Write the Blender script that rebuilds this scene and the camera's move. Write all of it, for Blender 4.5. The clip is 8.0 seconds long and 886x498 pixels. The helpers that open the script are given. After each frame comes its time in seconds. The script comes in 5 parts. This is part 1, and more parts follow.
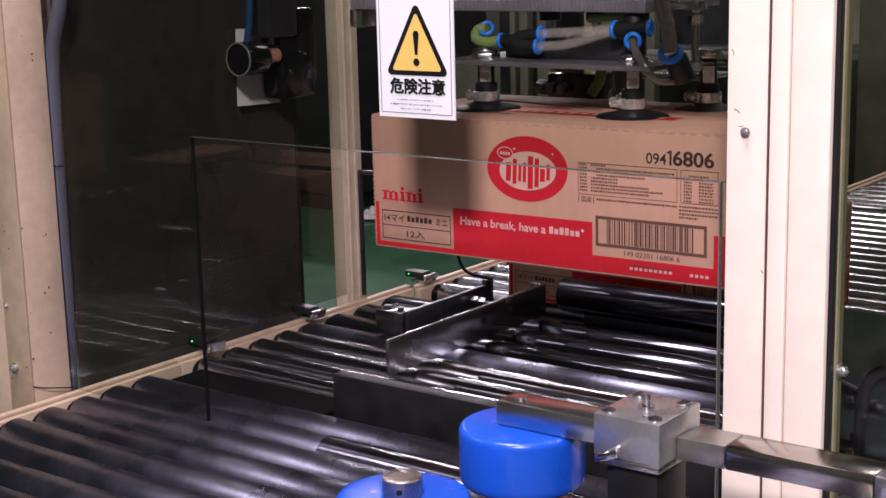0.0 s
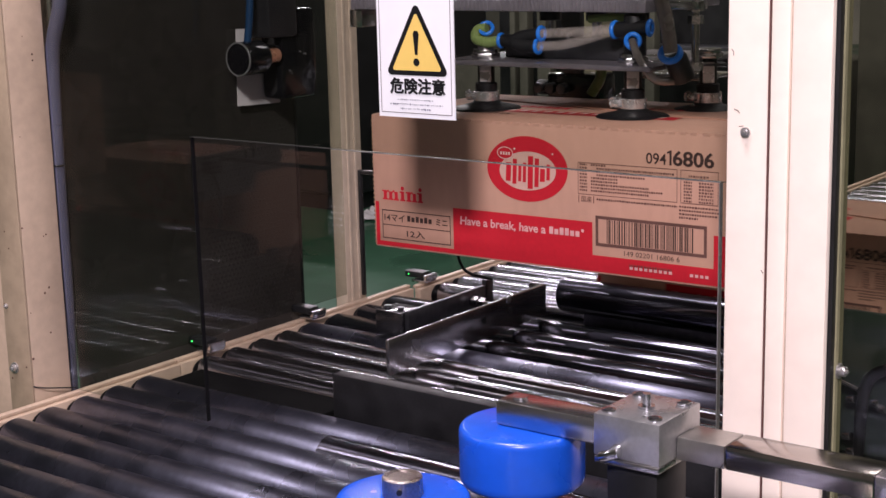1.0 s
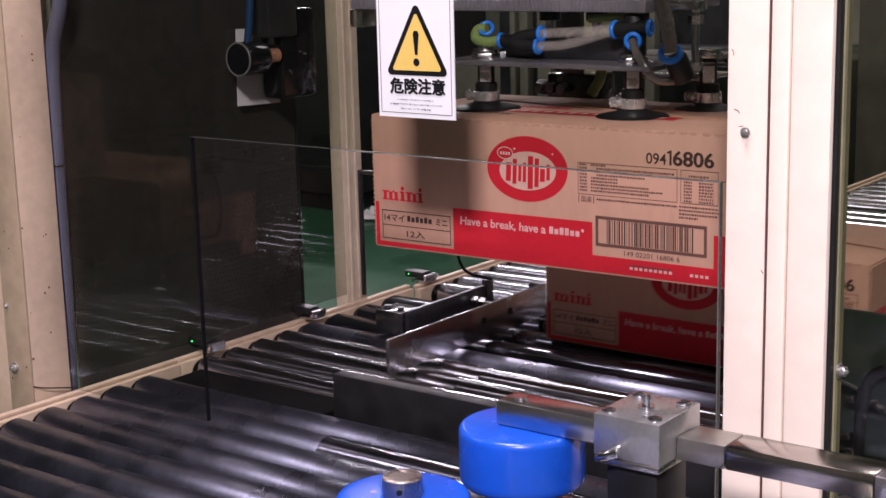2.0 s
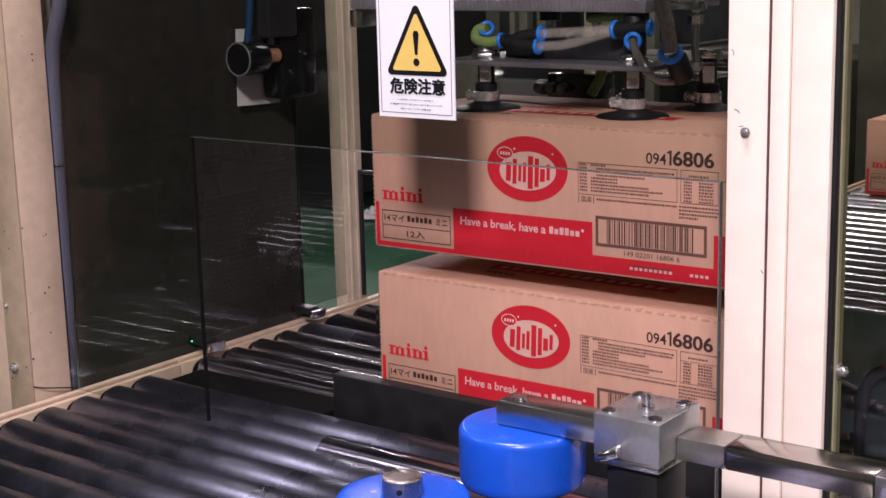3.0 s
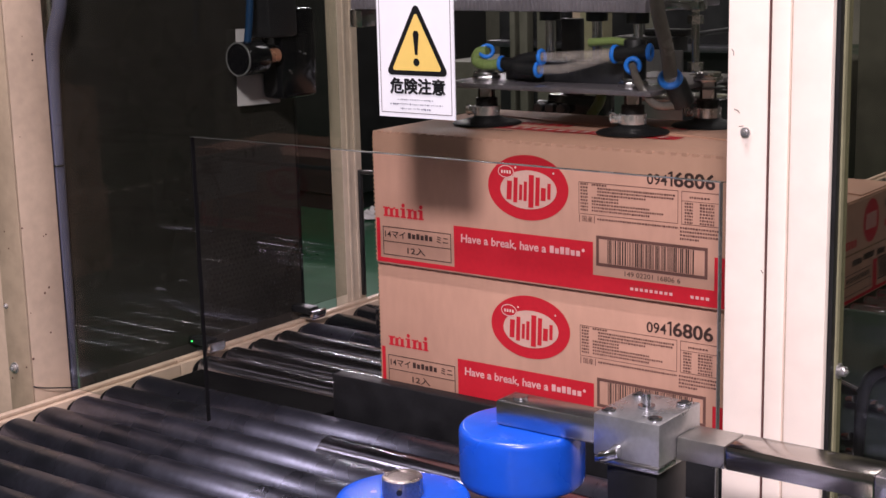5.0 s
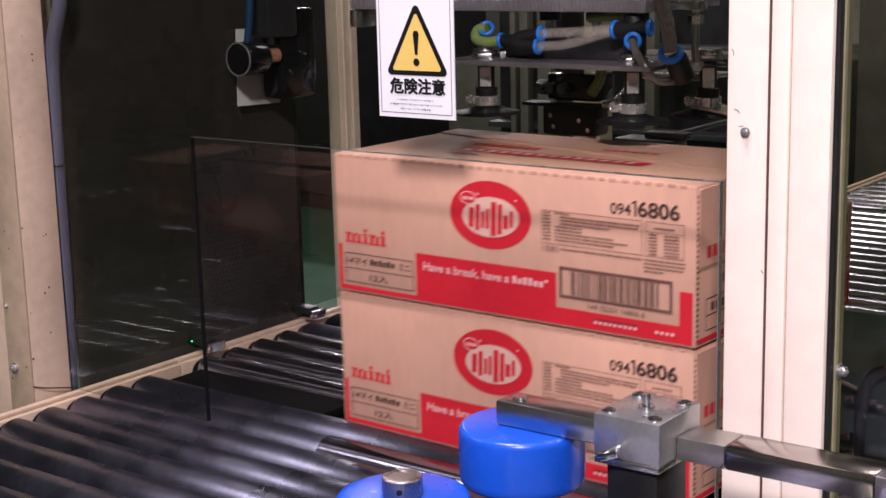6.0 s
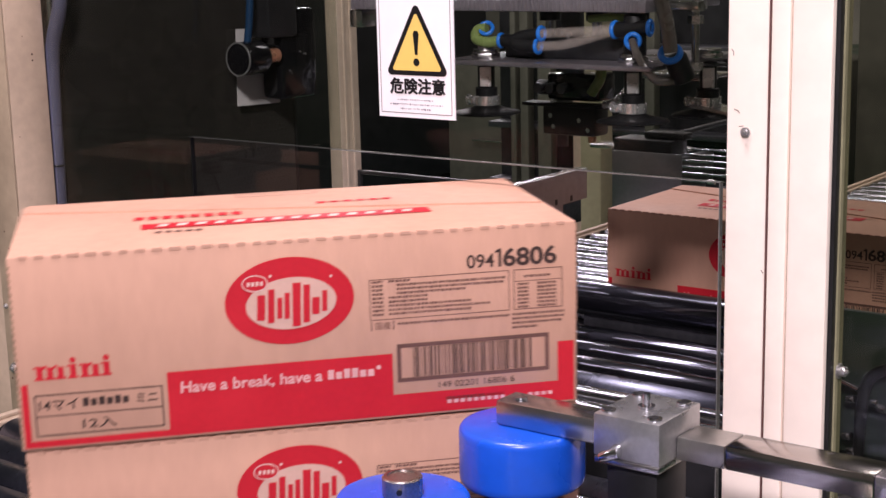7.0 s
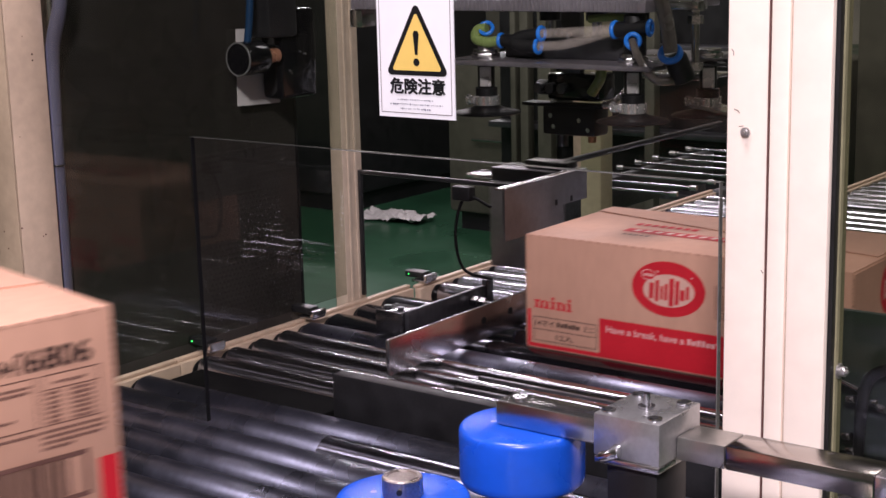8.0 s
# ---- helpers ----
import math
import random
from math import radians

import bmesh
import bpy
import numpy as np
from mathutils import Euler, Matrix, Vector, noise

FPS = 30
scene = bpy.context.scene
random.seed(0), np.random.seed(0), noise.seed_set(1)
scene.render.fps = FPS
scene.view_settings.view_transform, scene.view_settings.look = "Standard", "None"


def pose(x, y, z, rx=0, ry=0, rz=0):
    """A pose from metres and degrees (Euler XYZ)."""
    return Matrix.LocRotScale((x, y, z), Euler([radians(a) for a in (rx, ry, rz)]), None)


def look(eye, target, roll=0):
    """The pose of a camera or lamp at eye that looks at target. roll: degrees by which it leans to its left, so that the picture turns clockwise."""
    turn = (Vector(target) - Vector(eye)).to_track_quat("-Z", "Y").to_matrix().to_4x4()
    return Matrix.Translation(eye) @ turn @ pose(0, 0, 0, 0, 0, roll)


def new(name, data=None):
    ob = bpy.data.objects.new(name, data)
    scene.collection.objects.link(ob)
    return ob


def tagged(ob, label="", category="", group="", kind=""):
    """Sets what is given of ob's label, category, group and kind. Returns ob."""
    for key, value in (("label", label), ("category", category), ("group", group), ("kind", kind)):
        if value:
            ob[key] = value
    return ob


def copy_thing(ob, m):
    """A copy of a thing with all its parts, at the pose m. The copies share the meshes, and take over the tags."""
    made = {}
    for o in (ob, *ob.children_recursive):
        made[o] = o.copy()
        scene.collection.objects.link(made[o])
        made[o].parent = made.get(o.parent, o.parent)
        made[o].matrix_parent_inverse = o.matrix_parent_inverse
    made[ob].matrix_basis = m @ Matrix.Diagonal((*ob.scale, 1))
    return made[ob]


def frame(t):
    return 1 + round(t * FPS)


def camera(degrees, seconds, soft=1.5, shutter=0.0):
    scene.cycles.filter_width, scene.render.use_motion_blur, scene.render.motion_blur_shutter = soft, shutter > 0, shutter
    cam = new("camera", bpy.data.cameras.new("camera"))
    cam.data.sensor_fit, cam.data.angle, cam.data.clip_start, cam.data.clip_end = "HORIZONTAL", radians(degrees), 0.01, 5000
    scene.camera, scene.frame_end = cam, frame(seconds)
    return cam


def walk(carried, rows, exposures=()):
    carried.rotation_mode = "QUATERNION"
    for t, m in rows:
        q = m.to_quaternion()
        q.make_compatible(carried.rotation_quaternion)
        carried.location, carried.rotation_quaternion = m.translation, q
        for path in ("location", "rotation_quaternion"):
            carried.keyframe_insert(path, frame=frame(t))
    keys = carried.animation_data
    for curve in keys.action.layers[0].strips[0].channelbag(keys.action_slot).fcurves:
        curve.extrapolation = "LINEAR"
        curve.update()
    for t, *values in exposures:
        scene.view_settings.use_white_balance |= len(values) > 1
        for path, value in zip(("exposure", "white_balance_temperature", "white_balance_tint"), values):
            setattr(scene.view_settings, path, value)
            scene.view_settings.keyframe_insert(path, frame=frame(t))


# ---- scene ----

# ---- camera: it stands still ----
cam = camera(33.3, 8.0, soft=1.5, shutter=0.5)
EYE = (0.0, 0.0, 1.276)
STAND = look(EYE, (-0.59095, 0.77996, 1.276 - 0.20599), -1.41)
walk(cam, [(0.0, STAND), (8.0, STAND)], exposures=[(0.0, 0.0), (8.0, 0.0)])

# ---- world and lamps ----
world = bpy.data.worlds.new("hall_world")
scene.world = world
world.use_nodes = True
world.node_tree.nodes["Background"].inputs[0].default_value = (0.75, 0.85, 1.0, 1)
world.node_tree.nodes["Background"].inputs[1].default_value = 0.065

TOP = 0.7475          # top of the rollers
LEN, DEP, HGT = 0.44, 0.2183, 0.151   # carton


def lamp(x, y, z, sx, sy, power, colour=(1.0, 0.875, 0.962), target=None):
    data = bpy.data.lights.new("tube_light", "AREA")
    data.shape, data.size, data.size_y, data.energy, data.color = "RECTANGLE", sx, sy, power, colour
    ob = new("tube_light", data)
    ob.matrix_world = look((x, y, z), target) if target else pose(x, y, z)
    return ob


LAMPS = [(0.813, -1.675, 3.162, 0.42, 0.315, 150.0, (-0.95, 1.3, 0.95)),   # work lamp behind the operator's side
         (-0.85, 0.2, 4.3, 1.2, 0.3, 125.0, None),          # tubes over the outfeed
         (-3.3, 2.2, 4.3, 3.8, 0.07, 30.0, None),           # unseen tube row across the machine, added for lines on the rollers
         (-2.75, 2.8, 4.3, 0.3, 1.2, 60.0, None),
         (-5.1, -0.6, 4.3, 0.45, 1.2, 56.0, None),
         (-6.4, 7.0, 4.3, 3.0, 0.16, 300.0, None),
         # unseen lamp far back, added for sheen on the carton lids
         (-7.6, 11.0, 4.6, 3.6, 0.3, 150.0, None),
         (-1.0, 5.8, 4.3, 0.3, 2.4, 50.0, None),
         (1.8, 2.4, 4.3, 0.3, 2.4, 36.0, None)]
for lx, ly, lz, lsx, lsy, lp, lt in LAMPS:
    lamp(lx, ly, lz, lsx, lsy, lp, target=lt)


# ---- materials ----
def mat(name, colour, rough=0.5, metal=0.0, vary=0.15, scale=12.0, bump=0.0, bscale=80.0, coat=0.0, stretch=(1, 1, 1),
        rvary=0.1, tint=None, spec=0.5, per_object=0.0, ground=0.0, turn=0.25):
    m = bpy.data.materials.new(name)
    m.use_nodes = True
    nt = m.node_tree
    b = nt.nodes["Principled BSDF"]
    b.inputs["Metallic"].default_value = metal
    b.inputs["Coat Weight"].default_value = coat
    b.inputs["Specular IOR Level"].default_value = spec
    tc = nt.nodes.new("ShaderNodeTexCoord")
    mp = nt.nodes.new("ShaderNodeMapping")
    mp.inputs["Scale"].default_value = stretch
    nt.links.new(tc.outputs["Object"], mp.inputs["Vector"])
    n1 = nt.nodes.new("ShaderNodeTexNoise")
    n1.inputs["Scale"].default_value, n1.inputs["Detail"].default_value = scale, 6
    nt.links.new(mp.outputs[0], n1.inputs["Vector"])
    n2 = nt.nodes.new("ShaderNodeTexNoise")
    n2.inputs["Scale"].default_value, n2.inputs["Detail"].default_value = scale * 9, 4
    nt.links.new(mp.outputs[0], n2.inputs["Vector"])
    mix = nt.nodes.new("ShaderNodeMix")
    mix.data_type = "FLOAT"
    mix.inputs[0].default_value = 0.4
    nt.links.new(n1.outputs[0], mix.inputs[2])
    nt.links.new(n2.outputs[0], mix.inputs[3])
    ramp = nt.nodes.new("ShaderNodeValToRGB")
    lo = tint or tuple(c * (1 - vary) for c in colour)
    hi = tuple(min(1, c * (1 + vary)) for c in colour)
    ramp.color_ramp.elements[0].position, ramp.color_ramp.elements[1].position = 0.36, 0.62
    ramp.color_ramp.elements[0].color, ramp.color_ramp.elements[1].color = (*lo, 1), (*hi, 1)
    nt.links.new(mix.outputs[0], ramp.inputs[0])
    out = ramp.outputs[0]
    if per_object:
        oi = nt.nodes.new("ShaderNodeObjectInfo")
        mr = nt.nodes.new("ShaderNodeMapRange")
        mr.inputs[3].default_value, mr.inputs[4].default_value = 1 - per_object, 1 + per_object
        nt.links.new(oi.outputs["Random"], mr.inputs[0])
        hs = nt.nodes.new("ShaderNodeHueSaturation")
        nt.links.new(mr.outputs[0], hs.inputs["Value"])
        nt.links.new(out, hs.inputs["Color"])
        out = hs.outputs[0]
    nt.links.new(out, b.inputs["Base Color"])
    rr = nt.nodes.new("ShaderNodeMapRange")
    rr.inputs[1].default_value, rr.inputs[2].default_value = 0.3, 0.7
    rr.inputs[3].default_value, rr.inputs[4].default_value = max(0.02, rough - rvary), min(1, rough + rvary)
    nt.links.new(n1.outputs[0], rr.inputs[0])
    nt.links.new(rr.outputs[0], b.inputs["Roughness"])
    if ground:
        # ground along or round the x axis: the turn says which
        b.inputs["Anisotropic"].default_value, b.inputs["Anisotropic Rotation"].default_value = ground, turn
        tg = nt.nodes.new("ShaderNodeTangent")
        tg.direction_type, tg.axis = "RADIAL", "X"
        nt.links.new(tg.outputs[0], b.inputs["Tangent"])
    if bump:
        n3 = nt.nodes.new("ShaderNodeTexNoise")
        n3.inputs["Scale"].default_value, n3.inputs["Detail"].default_value = bscale, 3
        nt.links.new(mp.outputs[0], n3.inputs["Vector"])
        bp = nt.nodes.new("ShaderNodeBump")
        bp.inputs["Strength"].default_value, bp.inputs["Distance"].default_value = bump, 0.002
        nt.links.new(n3.outputs[0], bp.inputs["Height"])
        nt.links.new(bp.outputs[0], b.inputs["Normal"])
    return m


def glass_mat(name, colour, rough=0.02, least=0.02):
    """A thin clear sheet: mostly see-through, with a mirror-like skin."""
    m = bpy.data.materials.new(name)
    m.use_nodes = True
    nt = m.node_tree
    nt.nodes.remove(nt.nodes["Principled BSDF"])
    tr = nt.nodes.new("ShaderNodeBsdfTransparent")
    tr.inputs[0].default_value = (*colour, 1)
    gl = nt.nodes.new("ShaderNodeBsdfGlossy")
    gl.inputs["Roughness"].default_value = rough
    lw = nt.nodes.new("ShaderNodeLayerWeight")
    lw.inputs[0].default_value = 0.5
    pw = nt.nodes.new("ShaderNodeMath")
    pw.operation = "POWER"
    pw.inputs[1].default_value = 4.0
    nt.links.new(lw.outputs["Facing"], pw.inputs[0])
    fr = nt.nodes.new("ShaderNodeMapRange")
    fr.inputs[3].default_value, fr.inputs[4].default_value = least, 0.8
    nt.links.new(pw.outputs[0], fr.inputs[0])
    mx = nt.nodes.new("ShaderNodeMixShader")
    nt.links.new(fr.outputs[0], mx.inputs[0])
    nt.links.new(tr.outputs[0], mx.inputs[1])
    nt.links.new(gl.outputs[0], mx.inputs[2])
    nt.links.new(mx.outputs[0], nt.nodes["Material Output"].inputs[0])
    return m


def glow_mat(name, colour, strength):
    m = bpy.data.materials.new(name)
    m.use_nodes = True
    b = m.node_tree.nodes["Principled BSDF"]
    b.inputs["Base Color"].default_value = (*colour, 1)
    b.inputs["Emission Color"].default_value = (*colour, 1)
    b.inputs["Emission Strength"].default_value = strength
    return m


KRAFT = mat("kraft_card", (0.575, 0.326, 0.229), 0.68, 0, 0.07, 9, 0.10, 260, stretch=(1, 1, 0.35), spec=0.5)
KRAFT_EDGE = mat("kraft_flutes", (0.33, 0.2, 0.12), 0.9, 0, 0.3, 200)
RED = mat("red_ink", (0.56, 0.016, 0.03), 0.55, 0, 0.07, 20, spec=0.3)
WHITE_INK = mat("pale_ink", (0.75, 0.58, 0.5), 0.6, 0, 0.06, 30)
BAND_INK = mat("pink_ink", (0.72, 0.40, 0.38), 0.6, 0, 0.08, 30)
DARK_INK = mat("dark_ink", (0.05, 0.025, 0.02), 0.6, 0, 0.1, 40)
BROWN_INK = mat("brown_ink", (0.14, 0.065, 0.05), 0.65, 0, 0.15, 40)
CREAM = mat("cream_paint", (0.92, 0.80, 0.70), 0.42, 0, 0.05, 5, 0.04, 60, rvary=0.08)
# cream darkened in its colour for the dimmer posts, groove and rails
CREAM_DIM = mat("dim_cream_paint", (0.5, 0.38, 0.28), 0.5, 0, 0.14, 7, 0.06, 90)
CHROME = mat("chromed_steel", (0.62, 0.62, 0.66), 0.2, 1.0, 0.08, 30, 0, stretch=(0.2, 6, 6), rvary=0.06)
ROLLER = mat("zinc_roller", (0.42, 0.42, 0.465), 0.15, 1.0, 0.12, 14, 0.0, 200, stretch=(0.4, 5, 5), rvary=0.05, per_object=0.12, ground=0.93)
GROUND_ROLLER = mat("ground_steel_roller", (0.37, 0.37, 0.41), 0.17, 1.0, 0.12, 14, 0.0, 200, stretch=(0.4, 5, 5), rvary=0.02, per_object=0.15, ground=1.0)
GREY_ROLLER = mat("worn_grey_roller", (0.145, 0.15, 0.2), 0.29, 0.95, 0.2, 8, 0.0, 60, stretch=(1.8, 1.2, 1.2), rvary=0.07, per_object=0.2, ground=0.85, turn=0.0)
DARK_ROLLER = mat("dark_polished_roller", (0.085, 0.085, 0.108), 0.14, 0.95, 0.15, 10, stretch=(0.5, 3, 3), rvary=0.06, per_object=0.1, ground=0.6, turn=0.0)
ZINC = mat("bright_zinc", (0.62, 0.6, 0.6), 0.3, 0.5, 0.1, 40)
STEEL = mat("brushed_steel", (0.56, 0.55, 0.55), 0.25, 1.0, 0.06, 25, rvary=0.03)
GUIDE_STEEL = mat("dull_guide_steel", (0.3, 0.3, 0.31), 0.42, 1.0, 0.1, 12, rvary=0.05)
DARK_STEEL = mat("dark_steel", (0.10, 0.10, 0.11), 0.38, 0.8, 0.25, 14, 0.05, 90)
BLACK = mat("black_plastic", (0.010, 0.010, 0.011), 0.45, 0, 0.25, 20, 0.04, 120)
RUBBER = mat("black_rubber", (0.010, 0.010, 0.011), 0.5, 0, 0.3, 30, spec=0.25)
BLUE = mat("blue_urethane", (0.009, 0.088, 0.6), 0.27, 0, 0.10, 8, 0.05, 40, spec=0.6, rvary=0.12)
BLUE_RING = mat("blue_plastic", (0.02, 0.2, 0.75), 0.35, 0, 0.1, 20)
WHITE = mat("white_vinyl", (0.9, 0.9, 0.93), 0.4, 0, 0.02, 10)
YELLOW = mat("yellow_vinyl", (0.86, 0.6, 0.16), 0.45, 0, 0.03, 10)
PAPER = mat("white_paper", (0.6, 0.58, 0.56), 0.8, 0, 0.06, 10)
FLOOR = mat("green_floor_paint", (0.02, 0.075, 0.037), 0.3, 0, 0.25, 1.2, 0.03, 30, rvary=0.1)
WALL = mat("dim_hall_wall", (0.36, 0.34, 0.29), 0.8, 0, 0.25, 0.8)
NET = mat("dark_screen", (0.045, 0.040, 0.037), 0.3, 0, 0.2, 6, 0.3, 420, spec=0.5)
OLIVE = mat("olive_paint", (0.3, 0.28, 0.17), 0.5, 0, 0.1, 8)
HOSE_GREEN = mat("green_hose", (0.2, 0.27, 0.09), 0.3, 0, 0.1, 20)
BRASS = mat("copper_plated", (0.72, 0.36, 0.22), 0.25, 0.6, 0.1, 20)
GREYBLUE = mat("grey_blue_trim", (0.085, 0.085, 0.13), 0.5, 0, 0.1, 8)
ACRYLIC = glass_mat("clear_acrylic", (0.86, 0.88, 0.85), 0.02, 0.005)
SIDE_PANE = glass_mat("glossy_side_pane", (0.8, 0.81, 0.78), 0.006, 0.038)
SMOKY = glass_mat("smoky_pane", (0.74, 0.75, 0.70))
# lighter edge colour carries the gleam of the cut acrylic
ACRYLIC_LIT_EDGE = mat("acrylic_edge", (0.16, 0.155, 0.15), 0.25, 0, 0.2, 20)
ACRYLIC_DARK = mat("acrylic_dark_edge", (0.006, 0.006, 0.007), 0.9, 0, 0.2, 20, spec=0.1)
TUBE = mat("clear_hose", (0.72, 0.63, 0.57), 0.06, 0, 0.3, 60, spec=1.0, coat=1.0)
TUBE.node_tree.nodes["Principled BSDF"].inputs["Alpha"].default_value = 0.24
HAZY_DARK = mat("brown_hazy_hose", (0.11, 0.095, 0.085), 0.15, 0, 0.2, 40, spec=0.9, coat=0.6)
BLACK_VINYL = mat("black_vinyl", (0.006, 0.006, 0.008), 0.45, 0, 0.1, 20)
GREY_PRINT = mat("fine_grey_print", (0.06, 0.06, 0.11), 0.6, 0, 0.1, 30)
TRAY_BLACK = mat("oily_black_plate", (0.004, 0.004, 0.004), 0.9, 0, 0.3, 20, spec=0.04)
BLACK_GLOSS = mat("glossy_black_casting", (0.005, 0.005, 0.006), 0.16, 0, 0.2, 20, rvary=0.06)
FLUTE_HOLE = mat("open_flute_shadow", (0.05, 0.028, 0.018), 0.9, 0, 0.2, 120)
OVAL_PALE = mat("pale_oval_print", (0.68, 0.43, 0.345), 0.65, 0, 0.05, 30)
CLIP_STEEL = mat("bright_clip_steel", (0.7, 0.69, 0.69), 0.22, 0.75, 0.15, 200, rvary=0.08)
ALU = mat("dull_aluminium", (0.3, 0.275, 0.305), 0.38, 0.5, 0.12, 30, 0.05, 300)
BOLT = mat("plated_bolt", (0.5, 0.48, 0.47), 0.33, 0.75, 0.15, 60)
# cream with the mid post's shade put into its colour
CREAM_SHADED = mat("shaded_cream_paint", (0.55, 0.45, 0.345), 0.5, 0, 0.12, 9, 0.05, 90)
CHIP = mat("bare_rusty_chip", (0.10, 0.05, 0.035), 0.8, 0, 0.3, 60)
FAR_PAINT = mat("grey_green_machine_paint", (0.095, 0.092, 0.07), 0.45, 0, 0.25, 3, 0.03, 20)
LED = glow_mat("green_led", (0.05, 1.0, 0.15), 4.0)


# ---- mesh helpers ----
def link(name, bm, material, parent=None, label="", smooth=False):
    me = bpy.data.meshes.new(name)
    bm.normal_update()
    bm.to_mesh(me)
    bm.free()
    me.materials.append(material)
    if smooth:
        for poly in me.polygons:
            poly.use_smooth = True
        me.set_sharp_from_angle(angle=radians(40))
    ob = new(name, me)
    if parent:
        ob.parent = parent
    if label:
        ob["label"] = label
    return ob


def part(name, bm, material, parent, label="", smooth=True):
    return link(name, bm, material, parent, label, smooth)


def box(bm, x0, x1, y0, y1, z0, z1, bevel=0.0, seg=2, m=None):
    got = bmesh.ops.create_cube(bm, size=1.0)["verts"]
    mm = Matrix.Translation(((x0 + x1) / 2, (y0 + y1) / 2, (z0 + z1) / 2)) @ Matrix.Diagonal((x1 - x0, y1 - y0, z1 - z0, 1))
    if m:
        mm = m @ mm
    bmesh.ops.transform(bm, matrix=mm, verts=got)
    if bevel:
        edges = list({e for v in got for e in v.link_edges})
        bmesh.ops.bevel(bm, geom=edges, offset=bevel, segments=seg, affect="EDGES", profile=0.5)
    return bm


def cyl(bm, p0, p1, r0, r1=None, seg=24, bevel=0.0):
    """A cylinder or cone from p0 to p1."""
    p0, p1 = Vector(p0), Vector(p1)
    d = p1 - p0
    got = bmesh.ops.create_cone(bm, cap_ends=True, segments=seg, radius1=r0, radius2=r0 if r1 is None else r1, depth=d.length)["verts"]
    m = Matrix.Translation((p0 + p1) / 2) @ d.to_track_quat("Z", "Y").to_matrix().to_4x4()
    bmesh.ops.transform(bm, matrix=m, verts=got)
    if bevel:
        edges = [e for e in {e for v in got for e in v.link_edges} if e.is_valid and len(e.link_faces) == 2
                 and e.calc_face_angle() > 0.9]
        bmesh.ops.bevel(bm, geom=edges, offset=bevel, segments=2, affect="EDGES", profile=0.5)
    return bm


def lathe(bm, profile, centre=(0, 0, 0), seg=40):
    """Turn a profile of (radius, height) about the upright axis."""
    rings = []
    for r, z in profile:
        rings.append([bm.verts.new((centre[0] + r * math.cos(2 * math.pi * i / seg), centre[1] + r * math.sin(2 * math.pi * i / seg),
                                    centre[2] + z)) for i in range(seg)])
    for a, b in zip(rings, rings[1:]):
        for i in range(seg):
            bm.faces.new((a[i], a[(i + 1) % seg], b[(i + 1) % seg], b[i]))
    bm.faces.new(rings[-1])
    bm.faces.new(rings[0][::-1])
    return bm


def ring(bm, centre, axis, big, small, seg=28, tube=10):
    """A torus round an axis."""
    q = Vector(axis).to_track_quat("Z", "Y").to_matrix()
    grid = []
    for i in range(seg):
        a = 2 * math.pi * i / seg
        row = []
        for j in range(tube):
            b = 2 * math.pi * j / tube
            row.append(bm.verts.new(Vector(centre) + q @ Vector(((big + small * math.cos(b)) * math.cos(a),
                                                                  (big + small * math.cos(b)) * math.sin(a), small * math.sin(b)))))
        grid.append(row)
    for i in range(seg):
        for j in range(tube):
            bm.faces.new((grid[i][j], grid[(i + 1) % seg][j], grid[(i + 1) % seg][(j + 1) % tube], grid[i][(j + 1) % tube]))
    return bm


def hose(bm, points, radius, seg=12, steps=10):
    """A round hose along a smooth line through the points."""
    pts = [Vector(p) for p in points]
    line = []
    for i in range(len(pts) - 1):
        a, b = pts[i], pts[i + 1]
        t0 = (pts[i + 1] - pts[i - 1]) / 2 if i else b - a
        t1 = (pts[i + 2] - pts[i]) / 2 if i + 2 < len(pts) else b - a
        for k in range(steps):
            s = k / steps
            line.append((2 * s**3 - 3 * s**2 + 1) * a + (s**3 - 2 * s**2 + s) * t0 + (3 * s**2 - 2 * s**3) * b + (s**3 - s**2) * t1)
    line.append(pts[-1])
    up = Vector((0.13, 0.21, 0.97))
    rows = []
    for i, p in enumerate(line):
        d = (line[min(i + 1, len(line) - 1)] - line[max(i - 1, 0)]).normalized()
        s = d.cross(up).normalized()
        u = s.cross(d)
        rows.append([bm.verts.new(p + radius * (math.cos(2 * math.pi * j / seg) * s + math.sin(2 * math.pi * j / seg) * u)) for j in range(seg)])
    for a, b in zip(rows, rows[1:]):
        for j in range(seg):
            bm.faces.new((a[j], a[(j + 1) % seg], b[(j + 1) % seg], b[j]))
    bm.faces.new(rows[0])
    bm.faces.new(rows[-1][::-1])
    return bm


def B():
    return bmesh.new()


def thing(name, label, category, at=(0, 0, 0), group="", kind=""):
    ob = new(name)
    ob.location = at
    return tagged(ob, label, category, group, kind)


